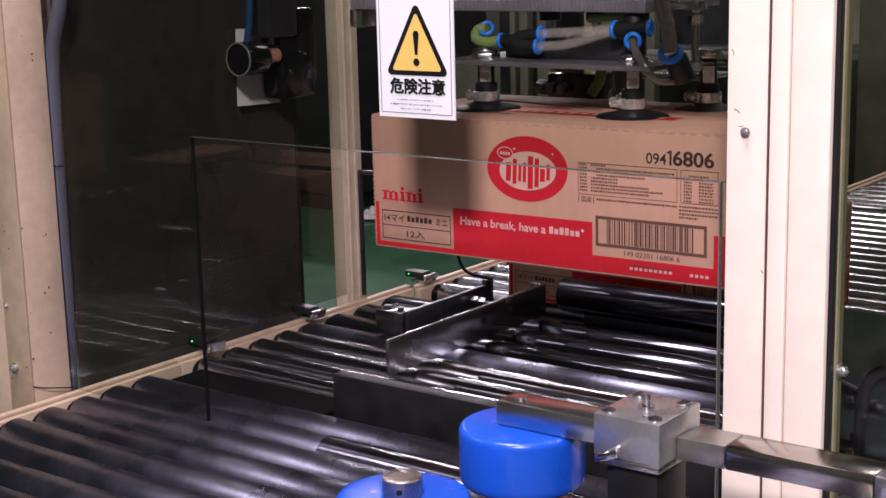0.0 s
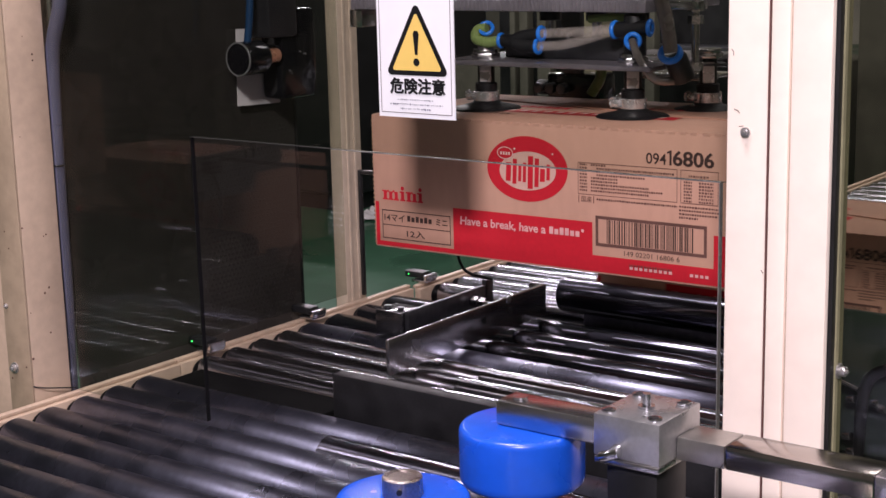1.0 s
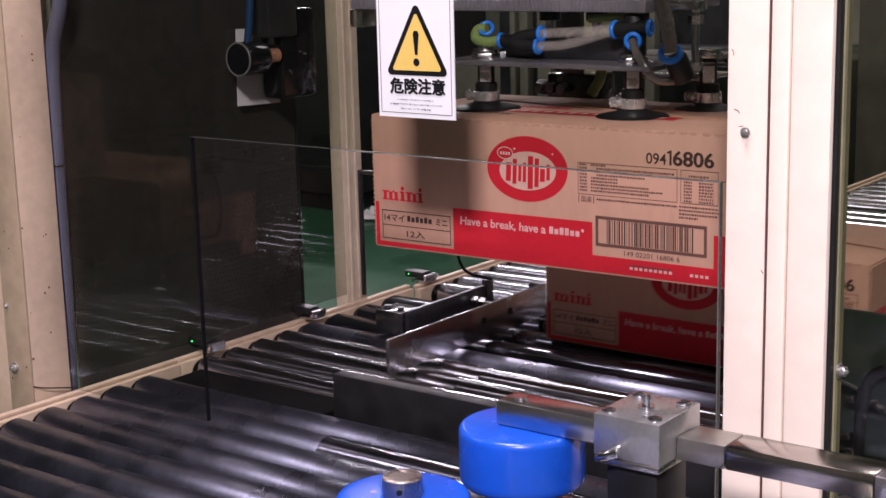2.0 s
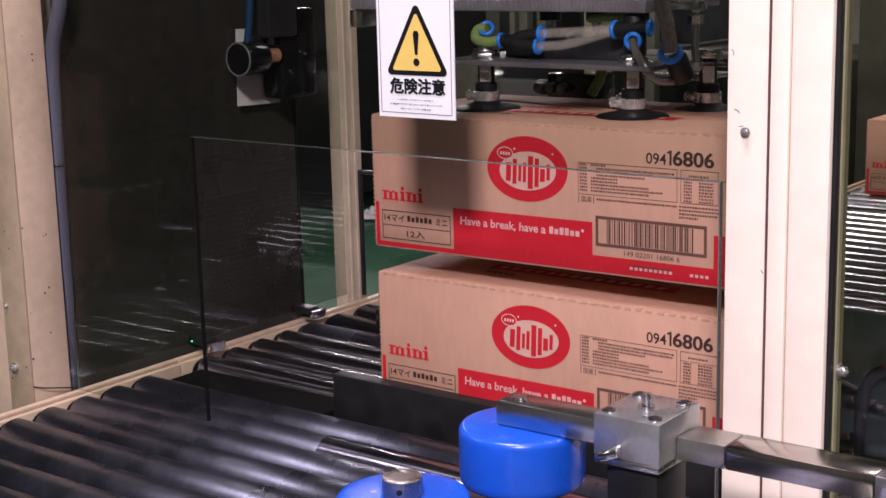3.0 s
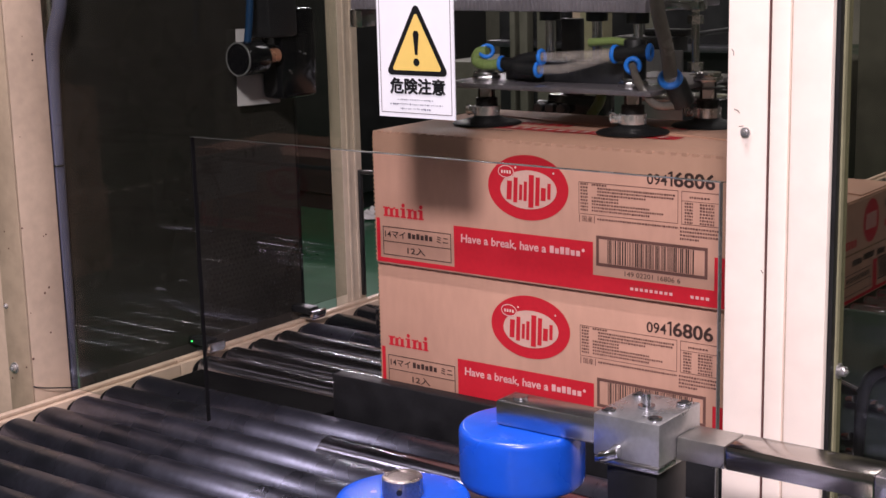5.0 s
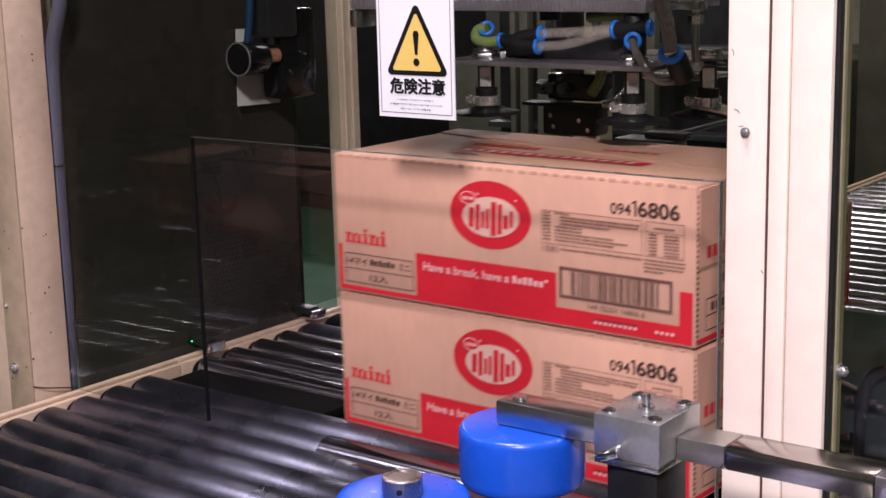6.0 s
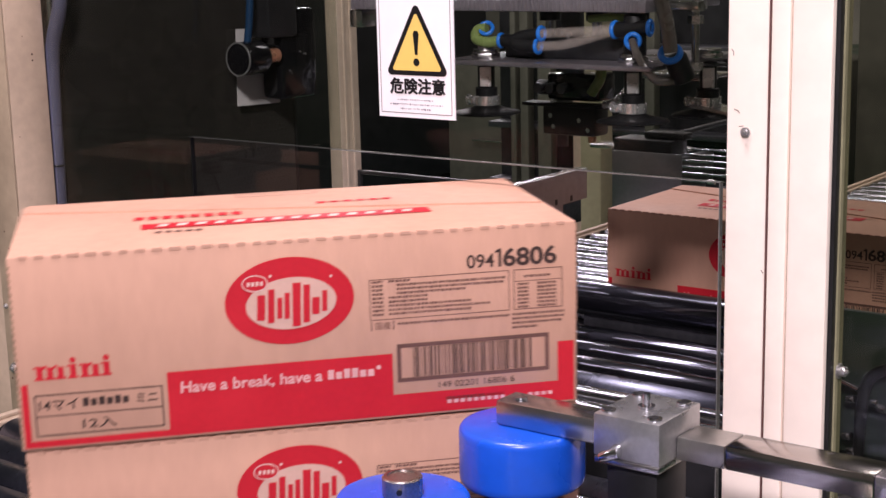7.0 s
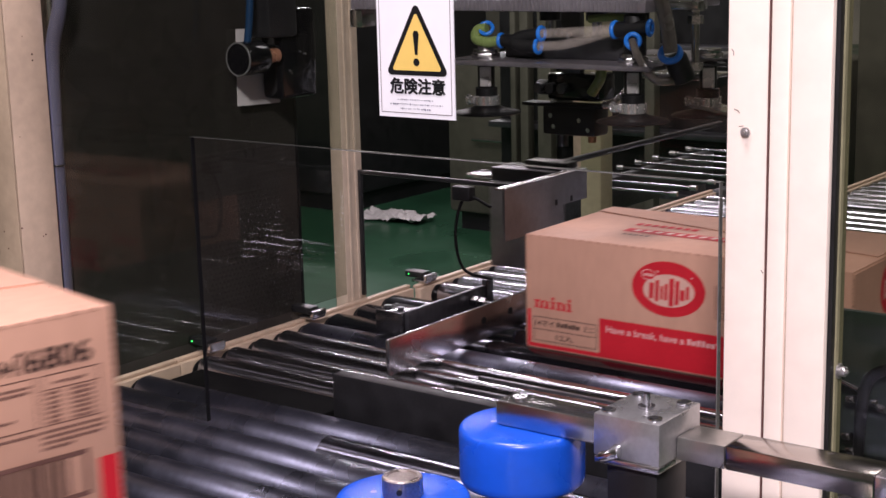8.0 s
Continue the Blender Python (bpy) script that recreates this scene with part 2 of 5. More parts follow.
def lettering(bm, text, m, height, width=None, bold=0.0, shear=0.0):
    """Flat letters of the built-in font: their cap height and, if given, their whole width in metres."""
    cu = bpy.data.curves.new("letters", "FONT")
    cu.body, cu.size, cu.offset, cu.shear, cu.resolution_u = text, 1.0, bold, shear, 3
    ob = bpy.data.objects.new("letters", cu)
    scene.collection.objects.link(ob)
    bpy.context.view_layer.update()
    me = ob.evaluated_get(bpy.context.evaluated_depsgraph_get()).to_mesh()
    co = np.array([v.co[:] for v in me.vertices]).reshape(-1, 3)
    lo, hi = (co.min(0), co.max(0)) if len(co) else (np.zeros(3), np.ones(3))
    sy = height / max(1e-4, hi[1] - lo[1])
    sx = width / max(1e-4, hi[0] - lo[0]) if width else sy
    verts = [bm.verts.new(m @ Vector(((c[0] - lo[0]) * sx, (c[1] - lo[1]) * sy, 0))) for c in co]
    for poly in me.polygons:
        try:
            bm.faces.new([verts[i] for i in poly.vertices])
        except ValueError:
            pass
    ob.to_mesh_clear()
    bpy.data.objects.remove(ob)
    bpy.data.curves.remove(cu)
    return bm


def flat(bm, m, x0, x1, y0, y1):
    bm.faces.new([bm.verts.new(m @ Vector(p)) for p in ((x0, y0, 0), (x1, y0, 0), (x1, y1, 0), (x0, y1, 0))])
    return bm


def outline(bm, m, x0, x1, y0, y1, w):
    flat(bm, m, x0, x1, y0, y0 + w)
    flat(bm, m, x0, x1, y1 - w, y1)
    flat(bm, m, x0, x0 + w, y0 + w, y1 - w)
    flat(bm, m, x1 - w, x1, y0 + w, y1 - w)
    return bm


def disc(bm, m, cx, cy, rx, ry, seg=56, turn=0.0):
    c, s = math.cos(turn), math.sin(turn)
    pts = []
    for i in range(seg):
        a = 2 * math.pi * i / seg
        x, y = rx * math.cos(a), ry * math.sin(a)
        pts.append(bm.verts.new(m @ Vector((cx + c * x - s * y, cy + s * x + c * y, 0))))
    bm.faces.new(pts)
    return bm


def poly(bm, m, pts):
    bm.faces.new([bm.verts.new(m @ Vector((x, y, 0))) for x, y in pts])
    return bm


# ---- setting: floor, hall, frame ----
def setting():
    f = link("floor", box(B(), -14, 10, -6, 16, -0.1, 0.0), FLOOR)
    tagged(f, "green painted concrete factory floor", "floor", kind="structure")
    for name, args in (("wall_north", (-14, 10, 16, 16.2, 0, 5.2)), ("wall_south", (-14, 10, -6.2, -6, 0, 5.2)),
                       ("wall_west", (-14.2, -14, -6, 16, 0, 5.2)), ("wall_east", (10, 10.2, -6, 16, 0, 5.2))):
        tagged(link(name, box(B(), *args), WALL), "dim plain factory hall wall", "wall", kind="structure")
    tagged(link("ceiling", box(B(), -14, 10, -6, 16, 5.2, 5.35), WALL), "dim plain factory hall ceiling", "ceiling", kind="structure")


def post(parent, name, x0, x1, y0, y1, z0, z1, material, label="", bevel=0.003):
    return part(name, box(B(), x0, x1, y0, y1, z0, z1, bevel), material, parent, label)


def machine_frame():
    fr = thing("machine_guard", "cream painted steel frame of the machine guard", "machine frame", (0, 0, 0))
    post(fr, "post", -0.5185, -0.4835, 1.055, 1.115, 0, 1.75, CREAM, "glossy cream guard post")
    bolt(-0.5015, 1.055, 1.122, (0, -1, 0), fr, (0.0027, 0.0018))
    bolt(-0.505, 1.055, 0.62, (0, -1, 0), fr, (0.0045, 0.004))
    post(fr, "seam", -0.4834, -0.4821, 1.0548, 1.1, 0, 1.75, mat("rust_seam", (0.12, 0.05, 0.04), 0.8), "rust-dark seam", 0)
    post(fr, "door_stile", -0.482, -0.4655, 1.0535, 1.112, 0, 1.75, CREAM)
    post(fr, "groove", -0.4653, -0.4637, 1.0555, 1.1, 0, 1.75, CREAM_DIM, "", 0)
    door = post(fr, "door_frame", -0.4635, -0.4305, 1.05, 1.058, 0, 1.75, CREAM)
    part("seal", box(B(), -0.458, -0.4285, 1.0583, 1.0655, 0.0, 1.75), BLACK, door, "black rubber seal")
    part("edge_strip", box(B(), -0.458, -0.4270, 1.0657, 1.078, 0.0, 1.75), OLIVE, door, "olive edge strip")
    pane = part("door_pane", box(B(), -0.4268, 0.2995, 1.070, 1.074, 0.3, 1.75), SMOKY, door, "slightly smoky clear pane", False)
    pane.visible_shadow = False
    part("far_stile", box(B(), 0.30, 0.34, 1.05, 1.08, 0.0, 1.75, 0.003), CREAM, door)
    bolt(-0.4270, 1.0715, 0.937, (1, 0, 0), fr, (0.0042, 0.005))
    # left posts: their dimness lies in the darker cream
    post(fr, "post", -1.4535, -1.4105, 1.0518, 1.1065, 0, 1.75, CREAM_DIM, "speckled cream post")
    post(fr, "post", -1.54, -1.4545, 1.065, 1.15, 0, 1.75, CREAM_DIM, "cream post with its shade put into the colour")
    bolt(-1.4400, 1.049, 0.785, (0, -1, 0), fr, (0.0045, 0.004))
    # mid post and ribs: shade is put into the cream
    mid = post(fr, "post", -1.440, -1.4165, 1.63, 1.675, 0, 1.75, CREAM_SHADED, "ribbed cream post")
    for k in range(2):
        part("rib", box(B(), -1.4163, -1.4145, 1.64 + 0.016 * k, 1.646 + 0.016 * k, 0.0, 1.75, 0.0005), CREAM_SHADED, mid)
    side = part("side_pane", box(B(), -1.4185, -1.416, 1.1075, 1.629, 0.757, 1.75), SIDE_PANE, fr, "glossy clear side pane", False)
    side.visible_shadow = False
    part("conduit", hose(B(), [(-1.39, 1.118, 1.28), (-1.392, 1.118, 1.215), (-1.412, 1.118, 1.16), (-1.417, 1.118, 1.1), (-1.42, 1.118, 1.0), (-1.421, 1.118, 0.9), (-1.424, 1.118, 0.8), (-1.428, 1.118, 0.7)], 0.0085), GREYBLUE, fr, "grey-blue flexible conduit")
    part("cable_tie", ring(B(), (-1.4195, 1.118, 1.022), (0.03, 0, 1), 0.009, 0.0012), BLACK, fr)
    # front face coloured darker than the lit side face
    part("front_plate", box(B(), -1.4535, -1.4108, 1.049, 1.0516, 0.3, 1.75, 0.0008), mat("dim_face_tan", (0.36, 0.275, 0.19), 0.5, 0, 0.16, 8, 0.05, 80), fr, "cover plate, its dim face put into a darker tan")
    part("gap_strip", box(B(), -1.4585, -1.4545, 1.0635, 1.0648, 0.3, 1.75), CHIP, fr, "dark gap beside the post")
    for pts in (((-0.5145, 1.186), (-0.513, 1.184), (-0.5128, 1.181)), ((-0.5115, 1.1395), (-0.5085, 1.1385), (-0.507, 1.1365)),
                ((-0.5075, 1.1262), (-0.5035, 1.1268)), ((-0.4865, 1.014), (-0.4845, 1.0115))):
        part("paint_scratch", hose(B(), [(x, 1.055, z) for x, z in pts], 0.00028), CHIP, fr, "brown scratch in the paint")
    rng = random.Random(5)
    for k in range(26):
        x, z, r = rng.uniform(-1.452, -1.413), rng.uniform(0.77, 1.28), rng.uniform(0.0006, 0.0015)
        y = 1.049
        if k % 2:
            part("paint_chip", cyl(B(), (x, y - 0.0002, z), (x, y + 0.001, z), r, seg=7), CHIP, fr, "dark chip in the paint", False)
        else:
            y += rng.uniform(0.004, 0.04)
            part("paint_chip", cyl(B(), (-1.4112, y, z), (-1.4103, y, z), r, seg=7), CHIP, fr, "dark chip in the paint", False)
    for z in (0.86, 1.03):
        bolt(-1.447, 1.049, z, (0, -1, 0), fr, (0.002, 0.001))
    # unseen panel, added to keep lamp light off the waiting carton
    post(fr, "shade_panel", -0.64, 0.35, 1.116, 1.13, 1.27, 1.75, CREAM)
    # unseen roof, added to block the overhead lamp from the inside
    part("shade_cover", box(B(), -1.53, -0.44, 0.98, 1.78, 1.8105, 1.83, 0.003), CREAM, fr)
    post(fr, "top_rail", -1.53, -0.44, 1.055, 1.115, 1.7505, 1.81, CREAM)


def bolt(x, y, z, axis, parent, size):
    r, h = size
    p = Vector((x, y, z))
    a = Vector(axis)
    bm = cyl(B(), p, p + a * 0.0015, r * 1.5, seg=16)
    cyl(bm, p, p + a * (h + 0.0015), r, seg=12, bevel=r * 0.2)
    cyl(bm, p + a * h, p + a * (h + 0.003), r * 0.5, seg=6)
    return part("bolt", bm, BOLT, parent, "bright steel bolt")


def guard_sheet():
    ob = thing("guard_sheet", "clear acrylic guard sheet with an opening for cartons", "guard panel", (-1.16, 1.09, 1.0))
    x0, x1, zt, y = -1.386, -0.519, 1.0745, 1.09
    for a in ((x0, -1.16, 0.757, zt), (-0.54, x1, 0.757, zt), (x0, x1, zt, 1.75)):
        sheet = part("pane", box(B(), a[0] + 1.16, a[1] + 1.16, 0, 0.005, a[2] - 1.0, a[3] - 1.0), ACRYLIC, ob, "", False)
        sheet.visible_shadow = False
    # one edge in two colours: unlit left part, gleaming right part
    part("top_edge", box(B(), 0.0, 0.20, -0.0003, 0.0053, zt - 1.0003, zt - 1.0), mat("dim_cut_edge", (0.04, 0.04, 0.038), 0.7, spec=0.1), ob, "cut edge, darkened in colour where it looks unlit", False)
    part("top_edge", box(B(), 0.2005, 0.62, -0.0003, 0.0053, zt - 1.0006, zt - 1.0), ACRYLIC_LIT_EDGE, ob, "cut edge with its gleam put into the colour", False)
    part("side_edge", box(B(), 0.0, 0.001, 0.0, 0.005, -0.243, zt - 1.001), ACRYLIC_DARK, ob, "dark cut edge", False)
    # right side edge: its highlight is put into the lighter colour
    part("side_edge", box(B(), 0.6192, 0.62, -0.0003, 0.0053, -0.243, zt - 1.001), ACRYLIC_LIT_EDGE, ob, "cut edge with its gleam put into the colour", False)


def warning_sign():
    """The sign on the guard sheet, its back at the sheet's face."""
    ob = thing("warning_sign", "white warning sign with yellow triangle on clear sheet", "sign", (-0.896, 1.0895, 1.111))
    w, h = 0.0895, 0.172
    part("plate", box(B(), 0, w, -0.0015, 0, 0, h), WHITE, ob, smooth=False)
    m = Matrix.Translation((0, -0.0019, 0)) @ Matrix.Rotation(radians(90), 4, "X")
    part("border", outline(B(), m, 0.003, w - 0.003, 0.004, h - 0.004, 0.0006), DARK_INK, ob, "thin black border", False)

    def tri(bm, mm, cx, cy, r, rr):
        pts = []
        for k in range(3):
            a = radians(90 + 120 * k)
            c = (cx + (r - rr) * 1.02 * math.cos(a), cy + (r - rr) * 1.09 * math.sin(a))
            for j in range(-4, 5):
                b = a + radians(60) * j / 4
                pts.append((c[0] + rr * math.cos(b), c[1] + rr * math.sin(b)))
        return poly(bm, mm, pts)
    cx, cy = w / 2 + 0.002, 0.0625
    part("triangle", tri(B(), m, cx, cy, 0.0385, 0.004), BLACK_VINYL, ob, "black rounded triangle", False)
    m2 = Matrix.Translation((0, -0.0021, 0)) @ Matrix.Rotation(radians(90), 4, "X")
    part("yellow_field", tri(B(), m2, cx, cy - 0.0003, 0.0315, 0.002), YELLOW, ob, "yellow field", False)
    m3 = Matrix.Translation((0, -0.0024, 0)) @ Matrix.Rotation(radians(90), 4, "X")
    bm = poly(B(), m3, [(cx - 0.0035, cy + 0.0155), (cx - 0.0015, cy - 0.0035), (cx + 0.0015, cy - 0.0035), (cx + 0.0035, cy + 0.0155),
                        (cx + 0.002, cy + 0.0185), (cx - 0.002, cy + 0.0185)])
    disc(bm, m3, cx, cy - 0.0105, 0.0036, 0.0036, 24)
    part("exclamation_mark", bm, BLACK_VINYL, ob, "black exclamation mark", False)
    bm = B()
    for k, (dx, dy) in enumerate(((0, 0), (0.0010, 0), (0, 0.0006), (0.0010, 0.0006), (0.0005, 0.0003), (0.0005, 0.0), (0.0005, 0.0006))):
        lettering(bm, "危険注意", m @ Matrix.Translation((0.0142 + dx, 0.022 + dy, 0.00004 * k)), 0.0146, 0.064, 0.008)
    part("lettering", bm, BLACK_VINYL, ob, "bold black characters", False)
    bm = B()
    rng = random.Random(3)
    for k, (a, b) in enumerate(((0.023, 0.066), (0.014, 0.076), (0.026, 0.062))):
        x = a
        while x < b:
            z = 0.0158 - k * 0.0042
            flat(bm, m, x, min(b, x + rng.uniform(0.0008, 0.0016)), z + rng.uniform(0, 0.0007), z + rng.uniform(0.0011, 0.0017))
            x += rng.choice((0.0019, 0.0022, 0.0031))
    part("small_print", bm, GREY_PRINT, ob, "rows of fine print", False)


# ---- conveyor ----
def roller(parent, x0, x1, ys, radius, material, ztop=TOP, across=False):
    """Rollers at the places ys, sharing one mesh; across: their axles run along y."""
    h = (x1 - x0) / 2
    first = None
    for y in ys:
        at = Vector((y, (x0 + x1) / 2, ztop - radius)) if across else Vector(((x0 + x1) / 2, y, ztop - radius))
        if first is None:
            first = part("roller", cyl(B(), (-h, 0, 0), (h, 0, 0), radius, seg=40, bevel=0.003), material, parent)
            axles = [part("axle", cyl(B(), (s * h, 0, 0), (s * (h + 0.016), 0, 0), 0.0055, seg=12), STEEL, first) for s in (-1, 1)]
            ob = first
        else:
            ob = new("roller", first.data)
            ob.parent = parent
            for a in axles:
                new("axle", a.data).parent = ob
        ob.location = at - Vector(parent.location)
        ob.rotation_euler[2] = radians(90) if across else 0


def rail(parent, x0, x1, y0, y1, ys, radius, ztop):
    """A side rail: a channel below the roller ends, a thin lip above them with a dark seat at each axle."""
    w, l = x1 - x0, y1 - y0
    at = Matrix.Translation(Vector((x0, y0, ztop)) - Vector(parent.location))
    # channel and lip take the darkened cream, not the bright one
    ch = part("side_rail", box(B(), 0, w * 0.45, 0, l, -0.12, -0.003, 0.001, m=at), CREAM_DIM, parent, "cream painted side rail")
    part("top_lip", box(B(), -0.004, 0.005, 0, l, -0.0028, 0.002, 0.001, m=at), CREAM_DIM, ch)
    for y in ys:
        part("axle_seat", cyl(B(), at @ Vector((w * 0.45, y - y0, -radius * 1.1)), at @ Vector((w * 0.45 + 0.0006, y - y0, -radius * 1.1)), radius * 0.9, seg=20), BLACK, ch, "", False)


def section(label, x0, x1, y0, y1, sets, left, right, legs=True, notch=0.019):
    cv = thing("roller_conveyor", label, "conveyor", (x0, y0, 0), group="conveyor sections")
    ys = []
    for places, radius, material in sets:
        roller(cv, x0 - 0.008, x1, places, radius, material)
        ys += places
    rail(cv, left, left + 0.026, y0, y1, sorted(ys), notch, TOP - 0.001)
    part("side_rail", box(B(), right - x0, right + 0.026 - x0, 0, y1 - y0, TOP - 0.12, TOP - 0.012, 0.002), CREAM, cv)
    for lx in (left, right):
        for ly in (y0 + 0.05, y1 - 0.09):
            # legs take the same darkened cream
            leg = part("leg", box(B(), lx - x0, lx - x0 + 0.026, ly - y0, ly - y0 + 0.04, 0.0065, TOP - 0.1205, 0.003), CREAM_DIM, cv)
            part("foot", box(B(), lx - x0 - 0.02, lx - x0 + 0.046, ly - y0 - 0.02, ly - y0 + 0.06, 0, 0.006, 0.001), STEEL, leg)
    # black sheet added so that no floor shows in the dark gaps
    part("under_sheet", box(B(), x0 - x0 + 0.005, x1 - x0 - 0.005, 0.0, y1 - y0, TOP - 0.115, TOP - 0.11), BLACK, cv, "added black sheet that keeps the roller gaps dark")
    return cv


def conveyor():
    near = [1.195 - 0.05 * k for k in range(20)]
    thin = [1.302 + 0.05 * k for k in range(4)]
    big = [1.56, 1.625, 1.69]
    far = [1.80 + 0.05 * k for k in range(19)]
    farther = [2.80 + 0.05 * k for k in range(38)]
    out = section("outfeed conveyor with worn grey rollers and cream rails", -1.372, -0.36, 0.22, 1.264, [(near, 0.0235, GREY_ROLLER)], -1.40, -0.34, notch=0.0235)
    section("stacking conveyor with shiny zinc rollers under the suction head", -1.372, -0.40, 1.265, 1.755, [(thin, 0.019, GROUND_ROLLER), ([1.501], 0.0255, GREY_ROLLER), (big, 0.030, DARK_ROLLER)], -1.40, -0.38, notch=0.022)
    section("infeed conveyor with shiny zinc rollers and cream rails", -1.357, -0.30, 1.757, 2.76, [(far, 0.019, ROLLER)], -1.388, -0.28)
    section("rear conveyor with bright zinc rollers behind the machine", -1.13, -0.2, 2.765, 4.72, [(farther, 0.019, ROLLER)], -1.16, -0.18)
    # made-up bright shell round one roller draws its highlight line
    part("highlight_sleeve", cyl(B(), (-1.032 + 1.372, 1.145 - 0.22, TOP - 0.0235), (-0.362 + 1.372, 1.145 - 0.22, TOP - 0.0235), 0.0240, seg=40, bevel=0.0004),
         mat("highlight_steel", (0.3, 0.3, 0.38), 0.2, 1.0, 0.12, 14, stretch=(0.4, 5, 5), ground=1.0), out, "thin bright shell standing in for a highlight on the roller")
    gap = thing("gap_plate", "black cover plates between two roller sections", "cover plate", (-1.37, 1.222, TOP - 0.022))
    part("plate", box(B(), 0.0, 0.258, 0.0, 0.061, 0.0, 0.01, 0.001), TRAY_BLACK, gap)
    part("plate", box(B(), 0.2585, 0.95, 0.041, 0.061, 0.0, 0.01, 0.001), TRAY_BLACK, gap)
    part("skirt", box(B(), 0.0, 0.95, 0.05, 0.058, -0.1, -0.0005, 0.001), BLACK, gap)


def guide_plate():
    ob = thing("guide_plate", "polished steel side guide plate with two holes", "guide plate", (-1.113, 1.347, TOP + 0.004))
    part("plate", box(B(), 0, 0.006, 0, 0.352, 0.0, 0.046, 0.002), STEEL, ob)
    for y in (0.2, 0.262):
        part("hole", cyl(B(), (0.0062, y, 0.026), (0.0068, y, 0.026), 0.0048, seg=16), BLACK, ob, "dark round hole", False)
    part("return_flange", box(B(), -0.02, -0.0005, 0.346, 0.352, 0.0, 0.046, 0.001), STEEL, ob)
    br = thing("guide_bracket", "dark steel mounting bracket behind the guide plate", "bracket", (-1.275, 1.5, TOP + 0.002))
    part("upright", box(B(), 0.02, 0.066, 0.0, 0.045, 0, 0.034, 0.002), mat("grey_cast_steel", (0.16, 0.16, 0.17), 0.25, 0.95), br)
    part("arm", box(B(), 0.066, 0.073, 0.006, 0.20, 0.0, 0.036, 0.0015), DARK_STEEL, br)
    for dy, dz in ((0.012, 0.026), (0.033, 0.026), (0.022, 0.010)):
        part("bolt", cyl(B(), (0.066, dy, dz), (0.071, dy, dz), 0.004, seg=6), CHROME, br)
    for dx in (0.03, 0.052):
        part("screw", cyl(B(), (dx, 0.016, 0.034), (dx, 0.016, 0.038), 0.005, seg=12), DARK_STEEL, br)
    part("end_ear", box(B(), 0.066, 0.075, 0.185, 0.203, 0.0, 0.044, 0.002), DARK_STEEL, br)
    part("rod", cyl(B(), (0.073, 0.15, 0.02), (0.162, 0.15, 0.02), 0.004, seg=14), STEEL, br)
    part("nut", cyl(B(), (0.074, 0.15, 0.02), (0.086, 0.15, 0.02), 0.008, seg=6), STEEL, br)
    part("nut", cyl(B(), (0.09, 0.15, 0.02), (0.098, 0.15, 0.02), 0.008, seg=6), STEEL, br)


def stop_plate():
    ob = thing("carton_stop", "black rubber-faced stop plate between the roller sections", "stop plate", (-1.105, 1.238, 0))
    part("plate", box(B(), 0, 0.60, 0, 0.02, TOP - 0.075, TOP + 0.036, 0.003), RUBBER, ob)
    part("mount", box(B(), 0.1, 0.5, -0.012, -0.0005, TOP - 0.14, TOP - 0.07, 0.002), DARK_STEEL, ob)
    return ob


def gate_bar():
    ob = thing("carton_gate", "dark polished gate bar across the infeed rollers", "gate bar", (-1.09, 1.743, 0))
    part("bar", cyl(B(), (-0.015, 0, TOP + 0.026), (0.66, 0, TOP + 0.026), 0.0245, seg=40, bevel=0.002), DARK_ROLLER, ob)
    part("web", box(B(), 0.02, 0.64, -0.004, 0.004, TOP - 0.07, TOP + 0.006), DARK_STEEL, ob)
    return ob


def lift_bars():
    ob = thing("carton_lifter", "dark steel lifting bars between the rollers", "lifter", (-1.03, 1.327, 0))
    for k in range(3):
        part("bar", box(B(), 0, 0.39, 0.05 * k - 0.003, 0.05 * k + 0.003, TOP - 0.05, TOP - 0.003, 0.001), DARK_STEEL, ob)
    part("cross_bar", box(B(), 0.18, 0.21, -0.01, 0.12, TOP - 0.07, TOP - 0.0505), DARK_STEEL, ob)
    return ob


